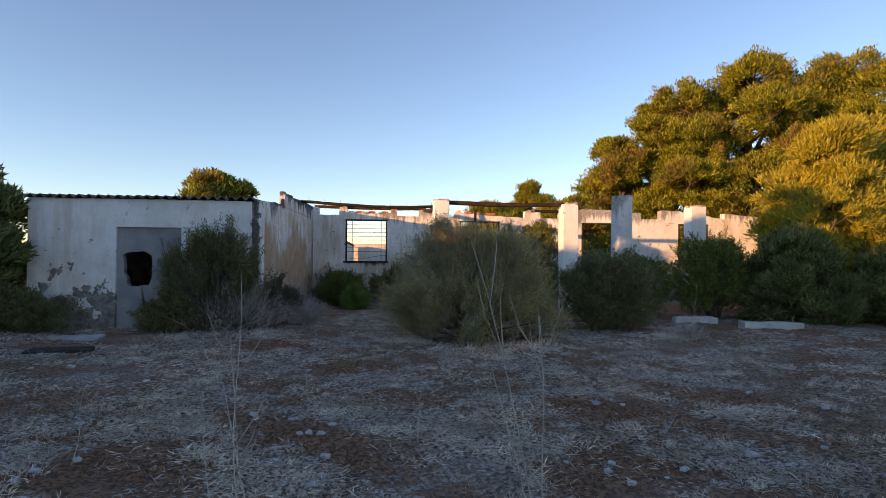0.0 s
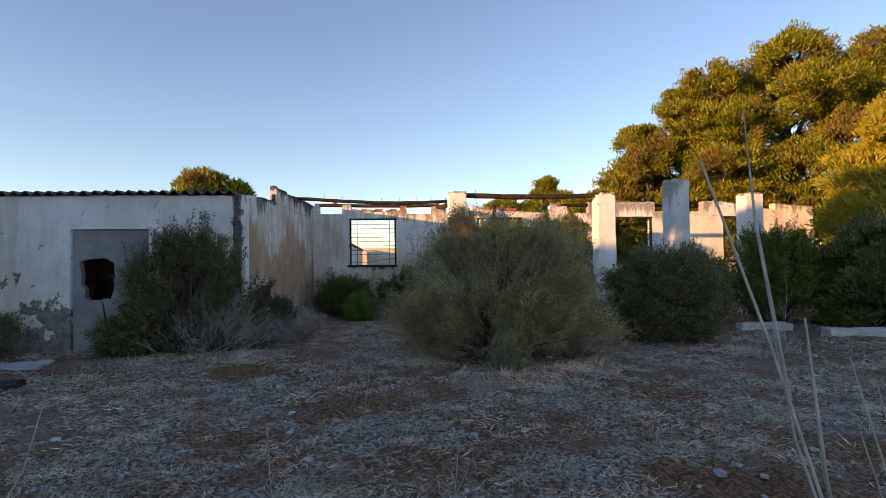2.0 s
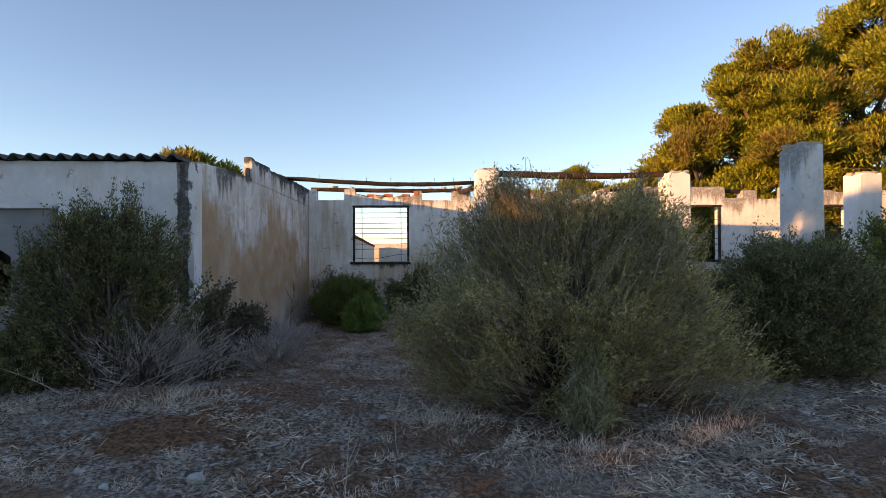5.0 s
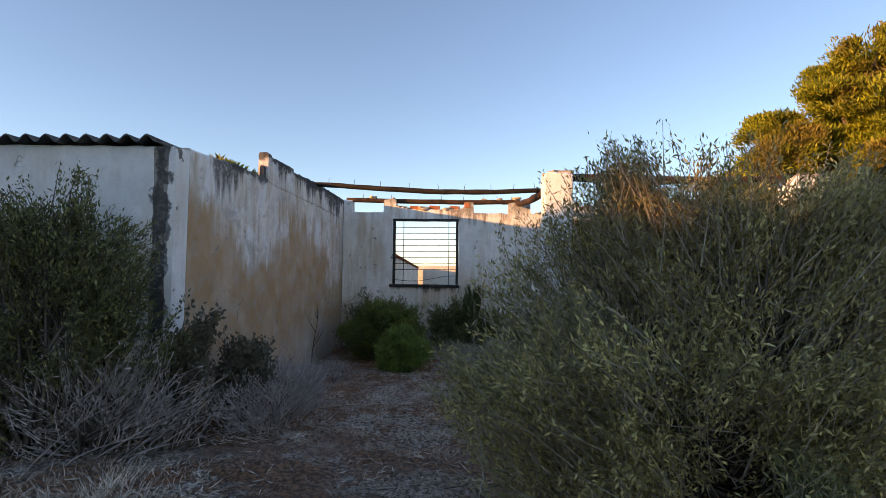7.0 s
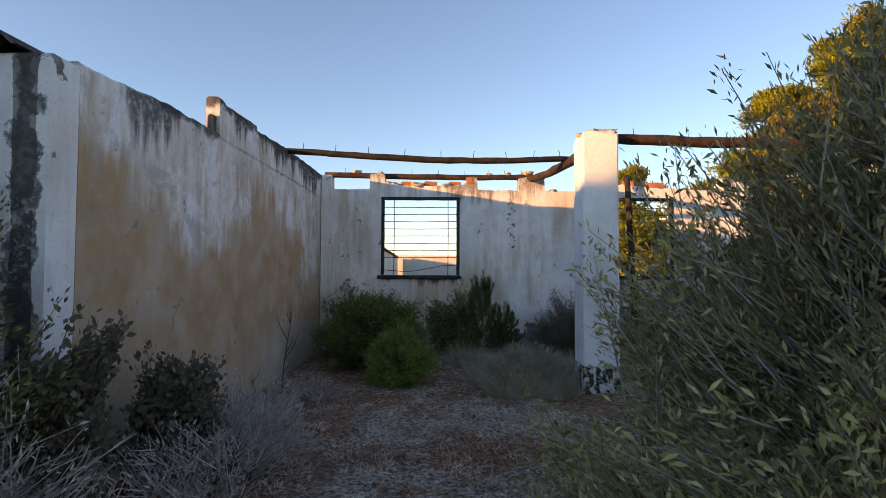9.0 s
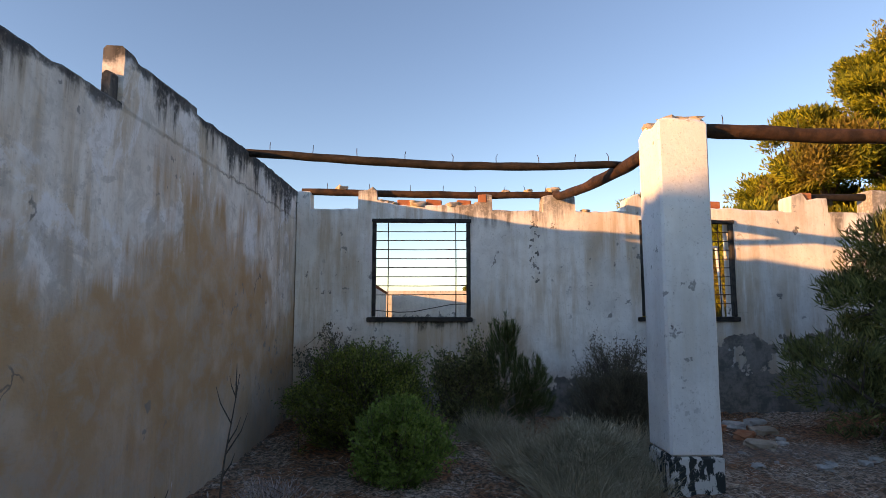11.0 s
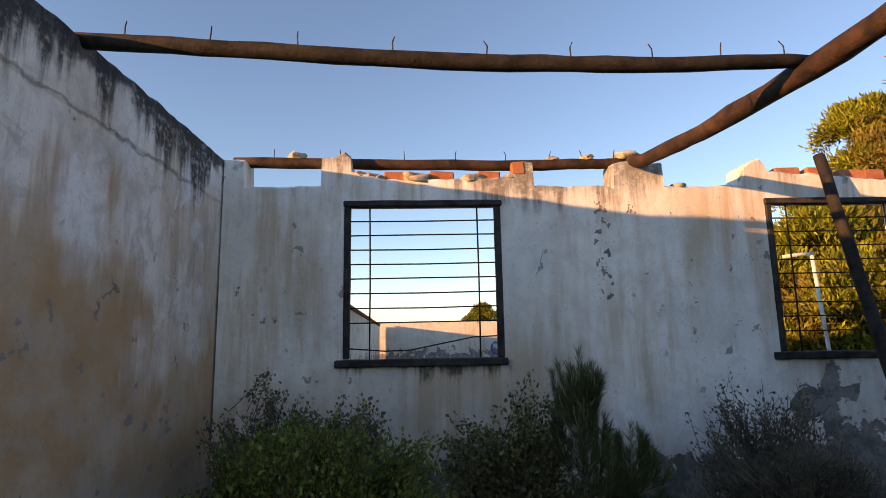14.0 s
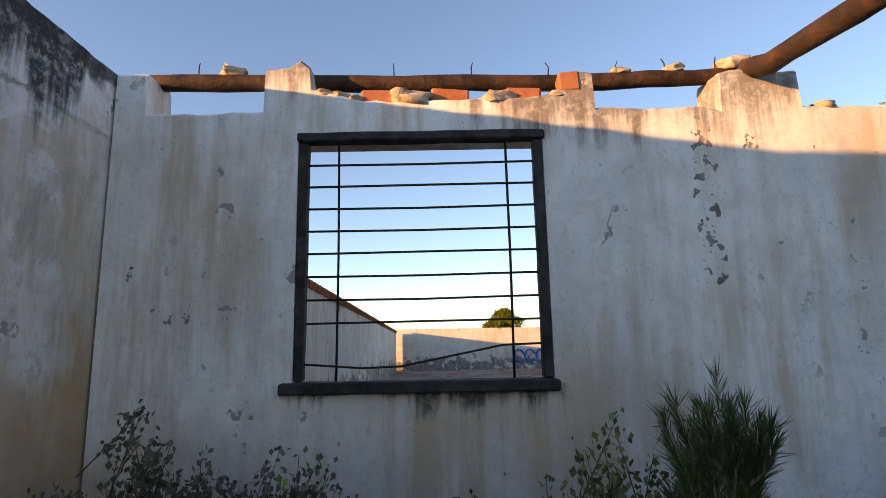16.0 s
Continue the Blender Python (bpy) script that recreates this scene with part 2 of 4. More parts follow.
M_LEFT = plaster("stained_plaster_side", (0.86, 0.82, 0.77), mottle=0.42, ochre=1.0, ochre_top=1.95, mould_top=2.86, mould=0.97, grime=0.8, ledge=2.62)
M_LEFT_LOW = plaster("stained_plaster_low_side", (0.86, 0.82, 0.77), mottle=0.42, ochre=1.0, ochre_top=1.95, mould_top=2.56, mould=0.85, grime=0.8, ledge=2.9)
M_FRONT = plaster("stained_plaster_front", (0.90, 0.89, 0.88), mottle=0.16, band=(-2.79, 0.075), peel=1.0, peel_top=1.7, mould_top=2.9, mould=0.5, grime=0.35)
M_BACK = plaster("stained_plaster_back", (0.90, 0.88, 0.85), mottle=0.2, chips=0.66, bare_from=1.95, sill=-0.88, peel=1.0, peel_top=0.75, mould_top=2.86, mould=0.7, ochre=0.35, ochre_top=1.0, grime=0.75)
M_PILLAR = plaster("whitewashed_pillar_plaster", (0.90, 0.89, 0.87), mottle=0.08, mould_top=4.0, mould=0.0, peel=1.0, peel_top=0.2, grime=0.25)
M_POST = plaster("bare_grey_post_plaster", (0.76, 0.75, 0.73), mould_top=2.7, mould=0.6, grime=0.2)
M_YARD = plaster("yard_wall_plaster", (0.72, 0.66, 0.58), mould_top=2.6, mould=0.7, peel=1.0, peel_top=1.3, grime=0.7)
M_CEMENT = mottled("grey_cement_render", (0.27, 0.28, 0.29), (0.36, 0.36, 0.36), 3.0, 0.95)
M_WOOD = mottled("weathered_dark_timber", (0.013, 0.011, 0.009), (0.042, 0.032, 0.025), 4.0, 0.8, 0, (3, 3, 3), 0.7)
M_LOG = mottled("old_pine_log", (0.024, 0.014, 0.009), (0.08, 0.042, 0.024), 5.0, 0.75, 0, (1.5, 1.5, 1.5), 0.8, 0.015)
M_FRAME = mottled("charred_window_wood", (0.022, 0.020, 0.020), (0.07, 0.062, 0.056), 9.0, 0.75, 0, (1, 1, 1), 0.6)
M_IRON = mottled("rusted_iron", (0.03, 0.026, 0.025), (0.075, 0.05, 0.04), 14.0, 0.6, 0.5)
M_ROOF = mottled("weathered_roof_sheet", (0.10, 0.095, 0.09), (0.2, 0.18, 0.165), 5.0, 0.9)
M_BRICK = mottled("red_clay", (0.42, 0.13, 0.06), (0.55, 0.24, 0.13), 9.0, 0.9, rand=0.5)
M_RUBBLE = mottled("broken_mortar", (0.42, 0.34, 0.26), (0.60, 0.50, 0.40), 9.0, 0.95, bump=0.9, rand=0.4)
M_STONE = mottled("pale_limestone", (0.45, 0.43, 0.41), (0.68, 0.65, 0.61), 12.0, 0.95, bump=0.9, rand=0.5)
M_SLAB = mottled("pale_concrete", (0.42, 0.41, 0.40), (0.58, 0.56, 0.53), 5.0, 0.95)
M_BARK = mottled("grey_bark", (0.09, 0.07, 0.058), (0.18, 0.145, 0.12), 9.0, 0.95, 0, (1, 1, 0.3), 0.9, 0.02)
M_TWIG = mottled("grey_twigs", (0.30, 0.25, 0.19), (0.50, 0.44, 0.35), 20.0, 0.9)
M_DRY = mottled("bleached_dry_stems", (0.40, 0.36, 0.31), (0.58, 0.54, 0.48), 30.0, 0.9)
M_STRAW = leafy("bleached_straw", (0.48, 0.38, 0.29), (0.80, 0.70, 0.60), 1.2, 0.1, (0.22, 0.15, 0.10), 0.5)
M_GRASS = leafy("faded_dry_grass", (0.21, 0.19, 0.125), (0.50, 0.45, 0.34), 2.0, 0.15)
M_BRUSH = leafy("grey_dead_twigs", (0.26, 0.22, 0.205), (0.62, 0.54, 0.51), 2.0, 0.1)
M_OLIVE = leafy("olive_leaves", (0.13, 0.114, 0.038), (0.60, 0.50, 0.22), 1.3, 0.2, (0.17, 0.15, 0.10), 0.6)
M_DARK = leafy("dark_leaves", (0.05, 0.056, 0.022), (0.26, 0.26, 0.11), 2.0, 0.2)
M_LENTISK = leafy("lentisk_leaves", (0.05, 0.072, 0.016), (0.24, 0.28, 0.062), 2.0, 0.25)
M_SAGE = leafy("sage_green_shoots", (0.14, 0.15, 0.06), (0.36, 0.36, 0.17), 2.0, 0.25)
M_BRIGHT = leafy("bright_green_leaves", (0.10, 0.17, 0.035), (0.22, 0.32, 0.075), 2.0, 0.3)
M_PURPLE = leafy("dull_purple_leaves", (0.09, 0.08, 0.055), (0.18, 0.155, 0.11), 2.0, 0.2)
# Pine needles in two tones: shade is put into the second's darker colour.
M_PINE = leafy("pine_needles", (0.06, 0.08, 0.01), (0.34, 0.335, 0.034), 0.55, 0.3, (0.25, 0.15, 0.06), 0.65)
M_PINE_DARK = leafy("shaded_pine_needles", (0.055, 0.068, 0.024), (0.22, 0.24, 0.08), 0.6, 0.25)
M_SAPLING = leafy("young_pine_needles", (0.05, 0.07, 0.028), (0.14, 0.17, 0.065), 1.0, 0.3)
M_YELLOW = leafy("yellow_green_needles", (0.24, 0.22, 0.024), (0.40, 0.34, 0.045), 0.7, 0.35)
M_EARTH = earth()


# ---- building helpers ----
def mesh_of(name, verts, faces, mat, smooth=False):
    me = bpy.data.meshes.new(name)
    me.from_pydata(verts, [], faces)
    me.materials.append(mat)
    if smooth:
        me.polygons.foreach_set("use_smooth", [True] * len(me.polygons))
    me.update()
    return me


def part(name, bm, mat, parent=None, label="", smooth=False):
    """Links a bmesh, or a mesh, as one object under a thing or part."""
    if isinstance(bm, bpy.types.Mesh):
        me = bm
    else:
        bmesh.ops.recalc_face_normals(bm, faces=bm.faces)
        me = bpy.data.meshes.new(name)
        bm.to_mesh(me)
        bm.free()
        me.materials.append(mat)
        if smooth:
            me.polygons.foreach_set("use_smooth", [True] * len(me.polygons))
    ob = new(name, me)
    if parent:
        ob.parent = parent
    if label:
        tagged(ob, label)
    return ob


def thing(name, x, y, z, label, category, group="", kind="", turn=0.0):
    ob = new(name)
    ob.empty_display_size = 0.2
    ob.matrix_basis = pose(x, y, z, 0, 0, turn)
    return tagged(ob, label, category, group, kind)


def box(bm, x0, x1, y0, y1, z0, z1, bevel=0.0):
    r = bmesh.ops.create_cube(bm, size=1, matrix=Matrix.LocRotScale(((x0 + x1) / 2, (y0 + y1) / 2, (z0 + z1) / 2), None, (x1 - x0, y1 - y0, z1 - z0)))
    if bevel:
        es = {e for v in r["verts"] for e in v.link_edges}
        bmesh.ops.bevel(bm, geom=list(es), offset=bevel, segments=1, affect="EDGES")
    return r["verts"]


def rough_block(sx, sy, sz, seed, amount=0.12, cuts=2):
    """A chipped block about its base's middle."""
    bm = bmesh.new()
    bmesh.ops.create_cube(bm, size=1)
    bmesh.ops.subdivide_edges(bm, edges=bm.edges[:], cuts=cuts, use_grid_fill=True)
    for v in bm.verts:
        p = v.co.copy()
        k = 1.0 - 0.16 * (p.length > 0.72)
        d = noise.noise_vector(p * 2.3 + Vector((seed * 3.7, seed * 1.3, 0))) * amount
        v.co = Vector(((p.x * k + d.x) * sx, (p.y * k + d.y) * sy, (p.z * k + d.z + 0.46) * sz))
    return bm


def tube(pts, radii, sides=8, wobble=0.0, seed=0):
    """A tapered stem through points, as (verts, faces)."""
    vs, fs = [], []
    pts = [Vector(p) for p in pts]
    for i, p in enumerate(pts):
        d = (pts[min(i + 1, len(pts) - 1)] - pts[max(i - 1, 0)]).normalized()
        a = d.orthogonal().normalized() if abs(d.z) > 0.9 else d.cross(Vector((0, 0, 1))).normalized()
        c = d.cross(a)
        for k in range(sides):
            w = 2 * math.pi * k / sides
            r = radii[i] * (1 + wobble * noise.noise(Vector((i * 0.9 + seed, k * 1.3, seed * 2.1))))
            vs.append(p + (a * math.cos(w) + c * math.sin(w)) * r)
    for i in range(len(pts) - 1):
        for k in range(sides):
            q = (k + 1) % sides
            fs.append((i * sides + k, i * sides + q, (i + 1) * sides + q, (i + 1) * sides + k))
    fs.append(tuple(range(sides))[::-1])
    fs.append(tuple((len(pts) - 1) * sides + k for k in range(sides)))
    return vs, fs


def tubes(name, list_of, mat):
    vs, fs = [], []
    for v, f in list_of:
        o = len(vs)
        vs += v
        fs += [tuple(i + o for i in q) for q in f]
    return mesh_of(name, vs, fs, mat, True)


def strip(name, pts, thick, mat, parent, along, rough=0.012, seed=0.0):
    """A wall piece: pts are (s, bottom, top) along its length; along maps (s, depth, z) to the world. The top is uneven."""
    fine = []
    for (s0, b0, t0), (s1, b1, t1) in zip(pts, pts[1:]):
        n = max(1, int((s1 - s0) / 0.07))
        for i in range(n):
            f = i / n
            fine.append((s0 + (s1 - s0) * f, b0 + (b1 - b0) * f, t0 + (t1 - t0) * f))
    fine.append(pts[-1])
    vs, fs = [], []
    for s, lo, hi in fine:
        j = rough * (noise.noise(Vector((s * 7, seed, 1))) + 0.7 * noise.noise(Vector((s * 23, seed, 4))))
        k = rough * noise.noise(Vector((s * 9, seed, 9)))
        vs += [along(s, 0, lo), along(s, 0, hi + j - 0.02), along(s, 0.02, hi + j), along(s, thick - 0.02, hi + k), along(s, thick, hi + k - 0.02), along(s, thick, lo)]
    n = len(fine)
    for i in range(n - 1):
        for a in range(6):
            c = (a + 1) % 6
            fs.append((i * 6 + a, i * 6 + c, i * 6 + 6 + c, i * 6 + 6 + a))
    fs += [tuple(range(6)), tuple((n - 1) * 6 + a for a in range(6))[::-1]]
    ob = part(name, mesh_of(name, vs, fs, mat), mat, parent)
    return ob


def ground_z(x, y):
    x, y = np.asarray(x, float), np.asarray(y, float)
    return (0.030 * np.sin(x * 1.1 + 0.6 * np.sin(y * 0.7)) * np.cos(y * 0.9 + 0.3) + 0.014 * np.sin(x * 3.7 + y * 2.1) * np.sin(y * 4.3 - x) + 0.006 * np.sin(x * 9.1 - y * 3.3) * np.sin(y * 11.7 + x * 2.0))


def cards(base, axis, length, width, rng, droop=0.0):
    """Leaves as pointed four-cornered blades: arrays of roots, directions, lengths and widths, as (verts, faces)."""
    n = len(base)
    axis = axis / np.maximum(np.linalg.norm(axis, axis=1, keepdims=True), 1e-6)
    side = np.cross(axis, rng.normal(size=(n, 3)))
    side /= np.maximum(np.linalg.norm(side, axis=1, keepdims=True), 1e-6)
    tip = base + axis * length[:, None]
    tip[:, 2] -= droop * length
    mid = base + axis * (length * 0.45)[:, None]
    v = np.stack([base, mid + side * width[:, None], tip, mid - side * width[:, None]], 1).reshape(-1, 3)
    return v, np.arange(4 * n).reshape(-1, 4)


def blade_mesh(name, verts, faces, mat):
    me = bpy.data.meshes.new(name)
    me.vertices.add(len(verts))
    me.vertices.foreach_set("co", verts.astype(np.float32).ravel())
    k = faces.shape[1]
    me.loops.add(faces.size)
    me.loops.foreach_set("vertex_index", faces.astype(np.int32).ravel())
    me.polygons.add(len(faces))
    me.polygons.foreach_set("loop_start", np.arange(0, faces.size, k, dtype=np.int32))
    me.materials.append(mat)
    me.update(calc_edges=True)
    return me


def twig_tubes(a, b, r0, r1):
    """Three-sided twigs from a to b."""
    n = len(a)
    d = b - a
    d /= np.maximum(np.linalg.norm(d, axis=1, keepdims=True), 1e-6)
    u = np.cross(d, np.array([0.31, 0.52, 0.79]))
    u /= np.maximum(np.linalg.norm(u, axis=1, keepdims=True), 1e-6)
    w = np.cross(d, u)
    ring = [u * math.cos(q) + w * math.sin(q) for q in (0, 2.094, 4.189)]
    v = np.stack([a + k * r0[:, None] for k in ring] + [b + k * r1[:, None] for k in ring], 1).reshape(-1, 3)
    o = (np.arange(n) * 6)[:, None]
    f = np.concatenate([o + np.array([[0, 1, 4, 3]]), o + np.array([[1, 2, 5, 4]]), o + np.array([[2, 0, 3, 5]])], 0)
    return v, f


def shrub(name, x, y, rx, ry, h, label, leaf_mat, seed, twigs=900, leaves=26, leaf=0.045, wide=0.16, lobes=9, wisp=0.25, low=0.05, twig_mat=None, reach=0.45, group="", taper=0.0):
    """A bush: stems from the root, twigs that end on a lobed, uneven outline, and leaves along them."""
    rng = np.random.default_rng(seed)
    ob = thing(name, x, y, float(ground_z(x, y)) - 0.02, label, "bush", group)
    k_ = max(10, int(lobes * 8 * (rx + ry)))
    c = rng.normal(size=(k_, 3))
    c /= np.linalg.norm(c, axis=1, keepdims=True)
    c[:, 2] = np.where(c[:, 2] < -0.7, -c[:, 2], c[:, 2])
    size = np.array([rx, ry, h * 0.55])
    mid = np.array([0, 0, h * 0.42])
    swell = rng.uniform(0.55, 1.0, k_) * (0.9 + 0.12 * np.sin(c[:, 0] * 5 + seed) * np.cos(c[:, 1] * 4 + c[:, 2] * 3))
    centre = mid + c * size * swell[:, None]
    q = rng.integers(0, k_, twigs)
    lump = 0.062 * (rx + ry) / 2 + 0.03
    tip = centre[q] + rng.normal(size=(twigs, 3)) * np.array([lump, lump, lump * 0.8])
    tip[:, 2] += wisp * h * 0.3 * rng.random(twigs) ** 6
    tip[:, 2] = np.where(tip[:, 2] < low, low + rng.random(twigs) * 0.25, tip[:, 2])
    tip[:, :2] *= (1 - taper * np.clip(tip[:, 2] / h * 2 - 1, 0, 1))[:, None]
    way = c[q] * np.array([0.75, 0.75, 0.35]) + np.array([0, 0, 0.6]) + rng.normal(size=(twigs, 3)) * 0.22
    way /= np.linalg.norm(way, axis=1, keepdims=True)
    root = tip - way * (reach * min(h, 1.6) * rng.uniform(0.35, 0.8, twigs))[:, None]
    root[:, 2] = np.maximum(root[:, 2], 0.03)
    v, f = twig_tubes(root, tip, np.full(twigs, 0.004), np.full(twigs, 0.0014))
    tagged(part("twig_mass", blade_mesh("twig_mass", v, f, twig_mat or M_BARK), None, ob), kind="stuff")
    stems = []
    for i in range(int(14 + twigs / 60)):
        q = rng.choice(twigs)
        a = rng.normal(size=2) * 0.07
        e = root[q] * 0.7 + tip[q] * 0.3
        stems.append(tube([(a[0], a[1], -0.03), (a[0] * 1.5 + e[0] * 0.3, a[1] * 1.5 + e[1] * 0.3, e[2] * 0.45), tuple(e)], [0.012 * h, 0.007 * h, 0.003], 5))
    tagged(part("stem_mass", tubes("stem_mass", stems, M_BARK), None, ob), kind="stuff")
    if leaves:
        k = np.repeat(np.arange(twigs), leaves)
        s = 0.22 + 0.78 * rng.random(len(k)) ** 0.8
        p = root[k] + (tip - root)[k] * s[:, None] + rng.normal(size=(len(k), 3)) * 0.022
        dv = (tip - root)[k]
        dv /= np.linalg.norm(dv, axis=1, keepdims=True)
        ax = dv * 0.9 + rng.normal(size=(len(k), 3)) * 0.55 + np.array([0, 0, 0.25])
        ln = leaf * rng.uniform(0.6, 1.35, len(k))
        v, f = cards(p, ax, ln, ln * wide, rng, 0.1)
        tagged(part("foliage", blade_mesh("foliage", v, f, leaf_mat), None, ob), kind="stuff")
    return ob


def pine(name, x, y, h, spread, label, mat, seed, clumps=420, needles=90, bare=0.25, needle=0.17, width=0.13, clump=0.34, lobes=10, lean=(0, 0), top=0.5, flat=0.5):
    """A pine: tapered trunk, limbs to each lobe of the crown, and needle tufts over the lobes."""
    rng = np.random.default_rng(seed)
    ob = thing(name, x, y, float(ground_z(x, y)) - 0.05, label, "tree")
    r0 = 0.028 * h + 0.03
    top_p = (lean[0], lean[1], h * 0.93)
    part("trunk", tubes("trunk", [tube([(0, 0, 0), (lean[0] * 0.1, lean[1] * 0.2, h * 0.3), (lean[0] * 0.5, lean[1] * 0.5, h * 0.6), top_p], [r0, r0 * 0.8, r0 * 0.5, r0 * 0.1], 9, 0.3, seed)], M_BARK), None, ob)
    lobe = []
    for i in range(lobes):
        f = (i + 0.5) / lobes
        z = h * (bare + (0.93 - bare) * f)
        out = spread * (1 - max(0.0, f - top) / (1.02 - top)) ** 0.6 * rng.uniform(0.45, 0.8) * min(1.0, 0.65 + f)
        w = i * 2.4 + rng.uniform(-0.4, 0.4)
        size = spread * rng.uniform(0.34, 0.5) * (1.1 - 0.35 * f)
        lobe.append((np.array([lean[0] * f + math.cos(w) * out, lean[1] * f + math.sin(w) * out, z - size * 0.2]), np.array([size, size, size * flat * 1.25])))
    limbs = []
    for c, sz in lobe:
        z0 = max(h * 0.12, c[2] - spread * 0.45)
        f = z0 / h
        limbs.append(tube([(lean[0] * f, lean[1] * f, z0), (c[0] * 0.5 + lean[0] * f * 0.5, c[1] * 0.5, (z0 + c[2]) * 0.5 - 0.1), tuple(c)], [r0 * 0.42, r0 * 0.26, r0 * 0.08], 6, 0.3, seed))
        for _ in range(3):
            e = c + rng.normal(size=3) * sz * 0.5
            limbs.append(tube([tuple(c * 0.8 + np.array([0, 0, z0 * 0.2])), tuple(e)], [r0 * 0.14, r0 * 0.04], 5))
    tagged(part("limb_mass", tubes("limb_mass", limbs, M_BARK), None, ob), kind="stuff")
    q = rng.integers(0, lobes, clumps)
    cs, ss = np.array([l[0] for l in lobe])[q], np.array([l[1] for l in lobe])[q]
    d = rng.normal(size=(clumps, 3))
    d /= np.linalg.norm(d, axis=1, keepdims=True)
    d[:, 2] = np.where(rng.random(clumps) < 0.6, np.abs(d[:, 2]), d[:, 2])
    cp = cs + d * ss * rng.uniform(0.6, 1.08, clumps)[:, None]
    k = np.repeat(np.arange(clumps), needles)
    n = len(k)
    way = d[k] * 0.55 + np.array([0, 0, 0.55]) + rng.normal(size=(n, 3)) * 0.45
    off = rng.normal(size=(n, 3))
    off *= (clump * rng.random(n) ** 0.4 / np.linalg.norm(off, axis=1))[:, None] * rng.uniform(0.6, 1.25, clumps)[k][:, None]
    off[:, 2] *= 0.6
    p = cp[k] + off
    p[:, 2] = np.maximum(p[:, 2], 0.05)
    ln = needle * rng.uniform(0.6, 1.3, n)
    v, f = cards(p, way, ln, ln * width, rng)
    part("crown", blade_mesh("crown", v, f, mat), None, ob)
    return ob


def sapling(name, x, y, h, label, seed, spread=0.35, mat=None):
    """A young pine: upright leader and side shoots set with long needles."""
    rng = np.random.default_rng(seed)
    ob = thing(name, x, y, float(ground_z(x, y)) - 0.02, label, "tree")
    sh = [((0, 0, 0), (0.02, 0.01, h * 0.93), 0.016)]
    for i in range(64):
        z = h * rng.uniform(0.08, 0.7)
        w = rng.uniform(0, 6.28)
        r = spread * (1.08 - z / h) * rng.uniform(0.35, 1.2)
        up = rng.uniform(0.14, 0.26) * h
        sh.append(((0.02 * z, 0, z), (math.cos(w) * r, math.sin(w) * r, min(z + up, h * (0.98 - 0.3 * r / spread))), 0.007))
    part("stem_mass", tubes("stem_mass", [tube([a, ((a[0] + b[0]) * 0.5 + 0.25 * b[0], (a[1] + b[1]) * 0.5 + 0.25 * b[1], a[2] * 0.6 + b[2] * 0.4), b], [r, r * 0.7, r * 0.3], 5) for a, b, r in sh], M_TWIG), None, ob)
    P, A = [], []
    for a, b, r in sh:
        a, b = np.array(a), np.array(b)
        k = int(520 * np.linalg.norm(b - a) + 60)
        s = rng.uniform(0.3 if r < 0.01 else 0.12, 1.0, k)[:, None]
        m = (a + b) * 0.5 + np.array([0.25 * b[0], 0.25 * b[1], -0.1 * (b[2] - a[2])])
        p = (1 - s) ** 2 * a + 2 * s * (1 - s) * (2 * m - (a + b) * 0.5) + s ** 2 * b
        P.append(p)
        A.append((b - a) / np.linalg.norm(b - a) * 0.9 + rng.normal(size=(k, 3)) * 0.46 + np.array([0, 0, 0.4]))
    P, A = np.concatenate(P), np.concatenate(A)
    ln = rng.uniform(0.05, 0.105, len(P))
    v, f = cards(P, A, ln, np.full(len(P), 0.0018), rng)
    tagged(part("needle_mass", blade_mesh("needle_mass", v, f, mat or M_SAPLING), None, ob), kind="stuff")
    return ob


def stalk(name, x, y, h, lean, label, seed, mat, branches=5, thick=0.006):
    """A tall dead weed: one stem with a few side shoots."""
    rng = np.random.default_rng(seed)
    ob = thing(name, x, y, float(ground_z(x, y)) - 0.01, label, "weed", "dead weed stalks")
    bend = rng.normal(size=2) * 0.03
    path = lambda f: (lean[0] * f ** 1.4 + bend[0] * math.sin(f * 5), lean[1] * f ** 1.4 + bend[1] * math.sin(f * 4), h * f)
    ts = [tube([path(i / 7) for i in range(8)], [thick * (1 - 0.1 * i) for i in range(8)], 5)]
    for i in range(branches):
        f = rng.uniform(0.3, 0.85)
        a = path(f)
        w, l = rng.uniform(0, 6.28), h * rng.uniform(0.12, 0.3)
        ts.append(tube([a, (a[0] + math.cos(w) * l * 0.35, a[1] + math.sin(w) * l * 0.35, a[2] + l * 0.55), (a[0] + math.cos(w) * l * 0.5, a[1] + math.sin(w) * l * 0.5, a[2] + l)], [thick * 0.6, thick * 0.45, thick * 0.2], 4))
    for k in ts:
        part("stem", tubes("stem", [k], mat), None, ob)
    return ob


# ---- ground ----
def spaced(lo, hi, step, far):
    inner = list(np.arange(lo, hi, step))
    out = [d for d in (0.6, 1.5, 3, 6, 12, 25, 50, 100, 220, 500, far)]
    return np.array([lo - d for d in reversed(out)] + inner + [hi + d for d in out])


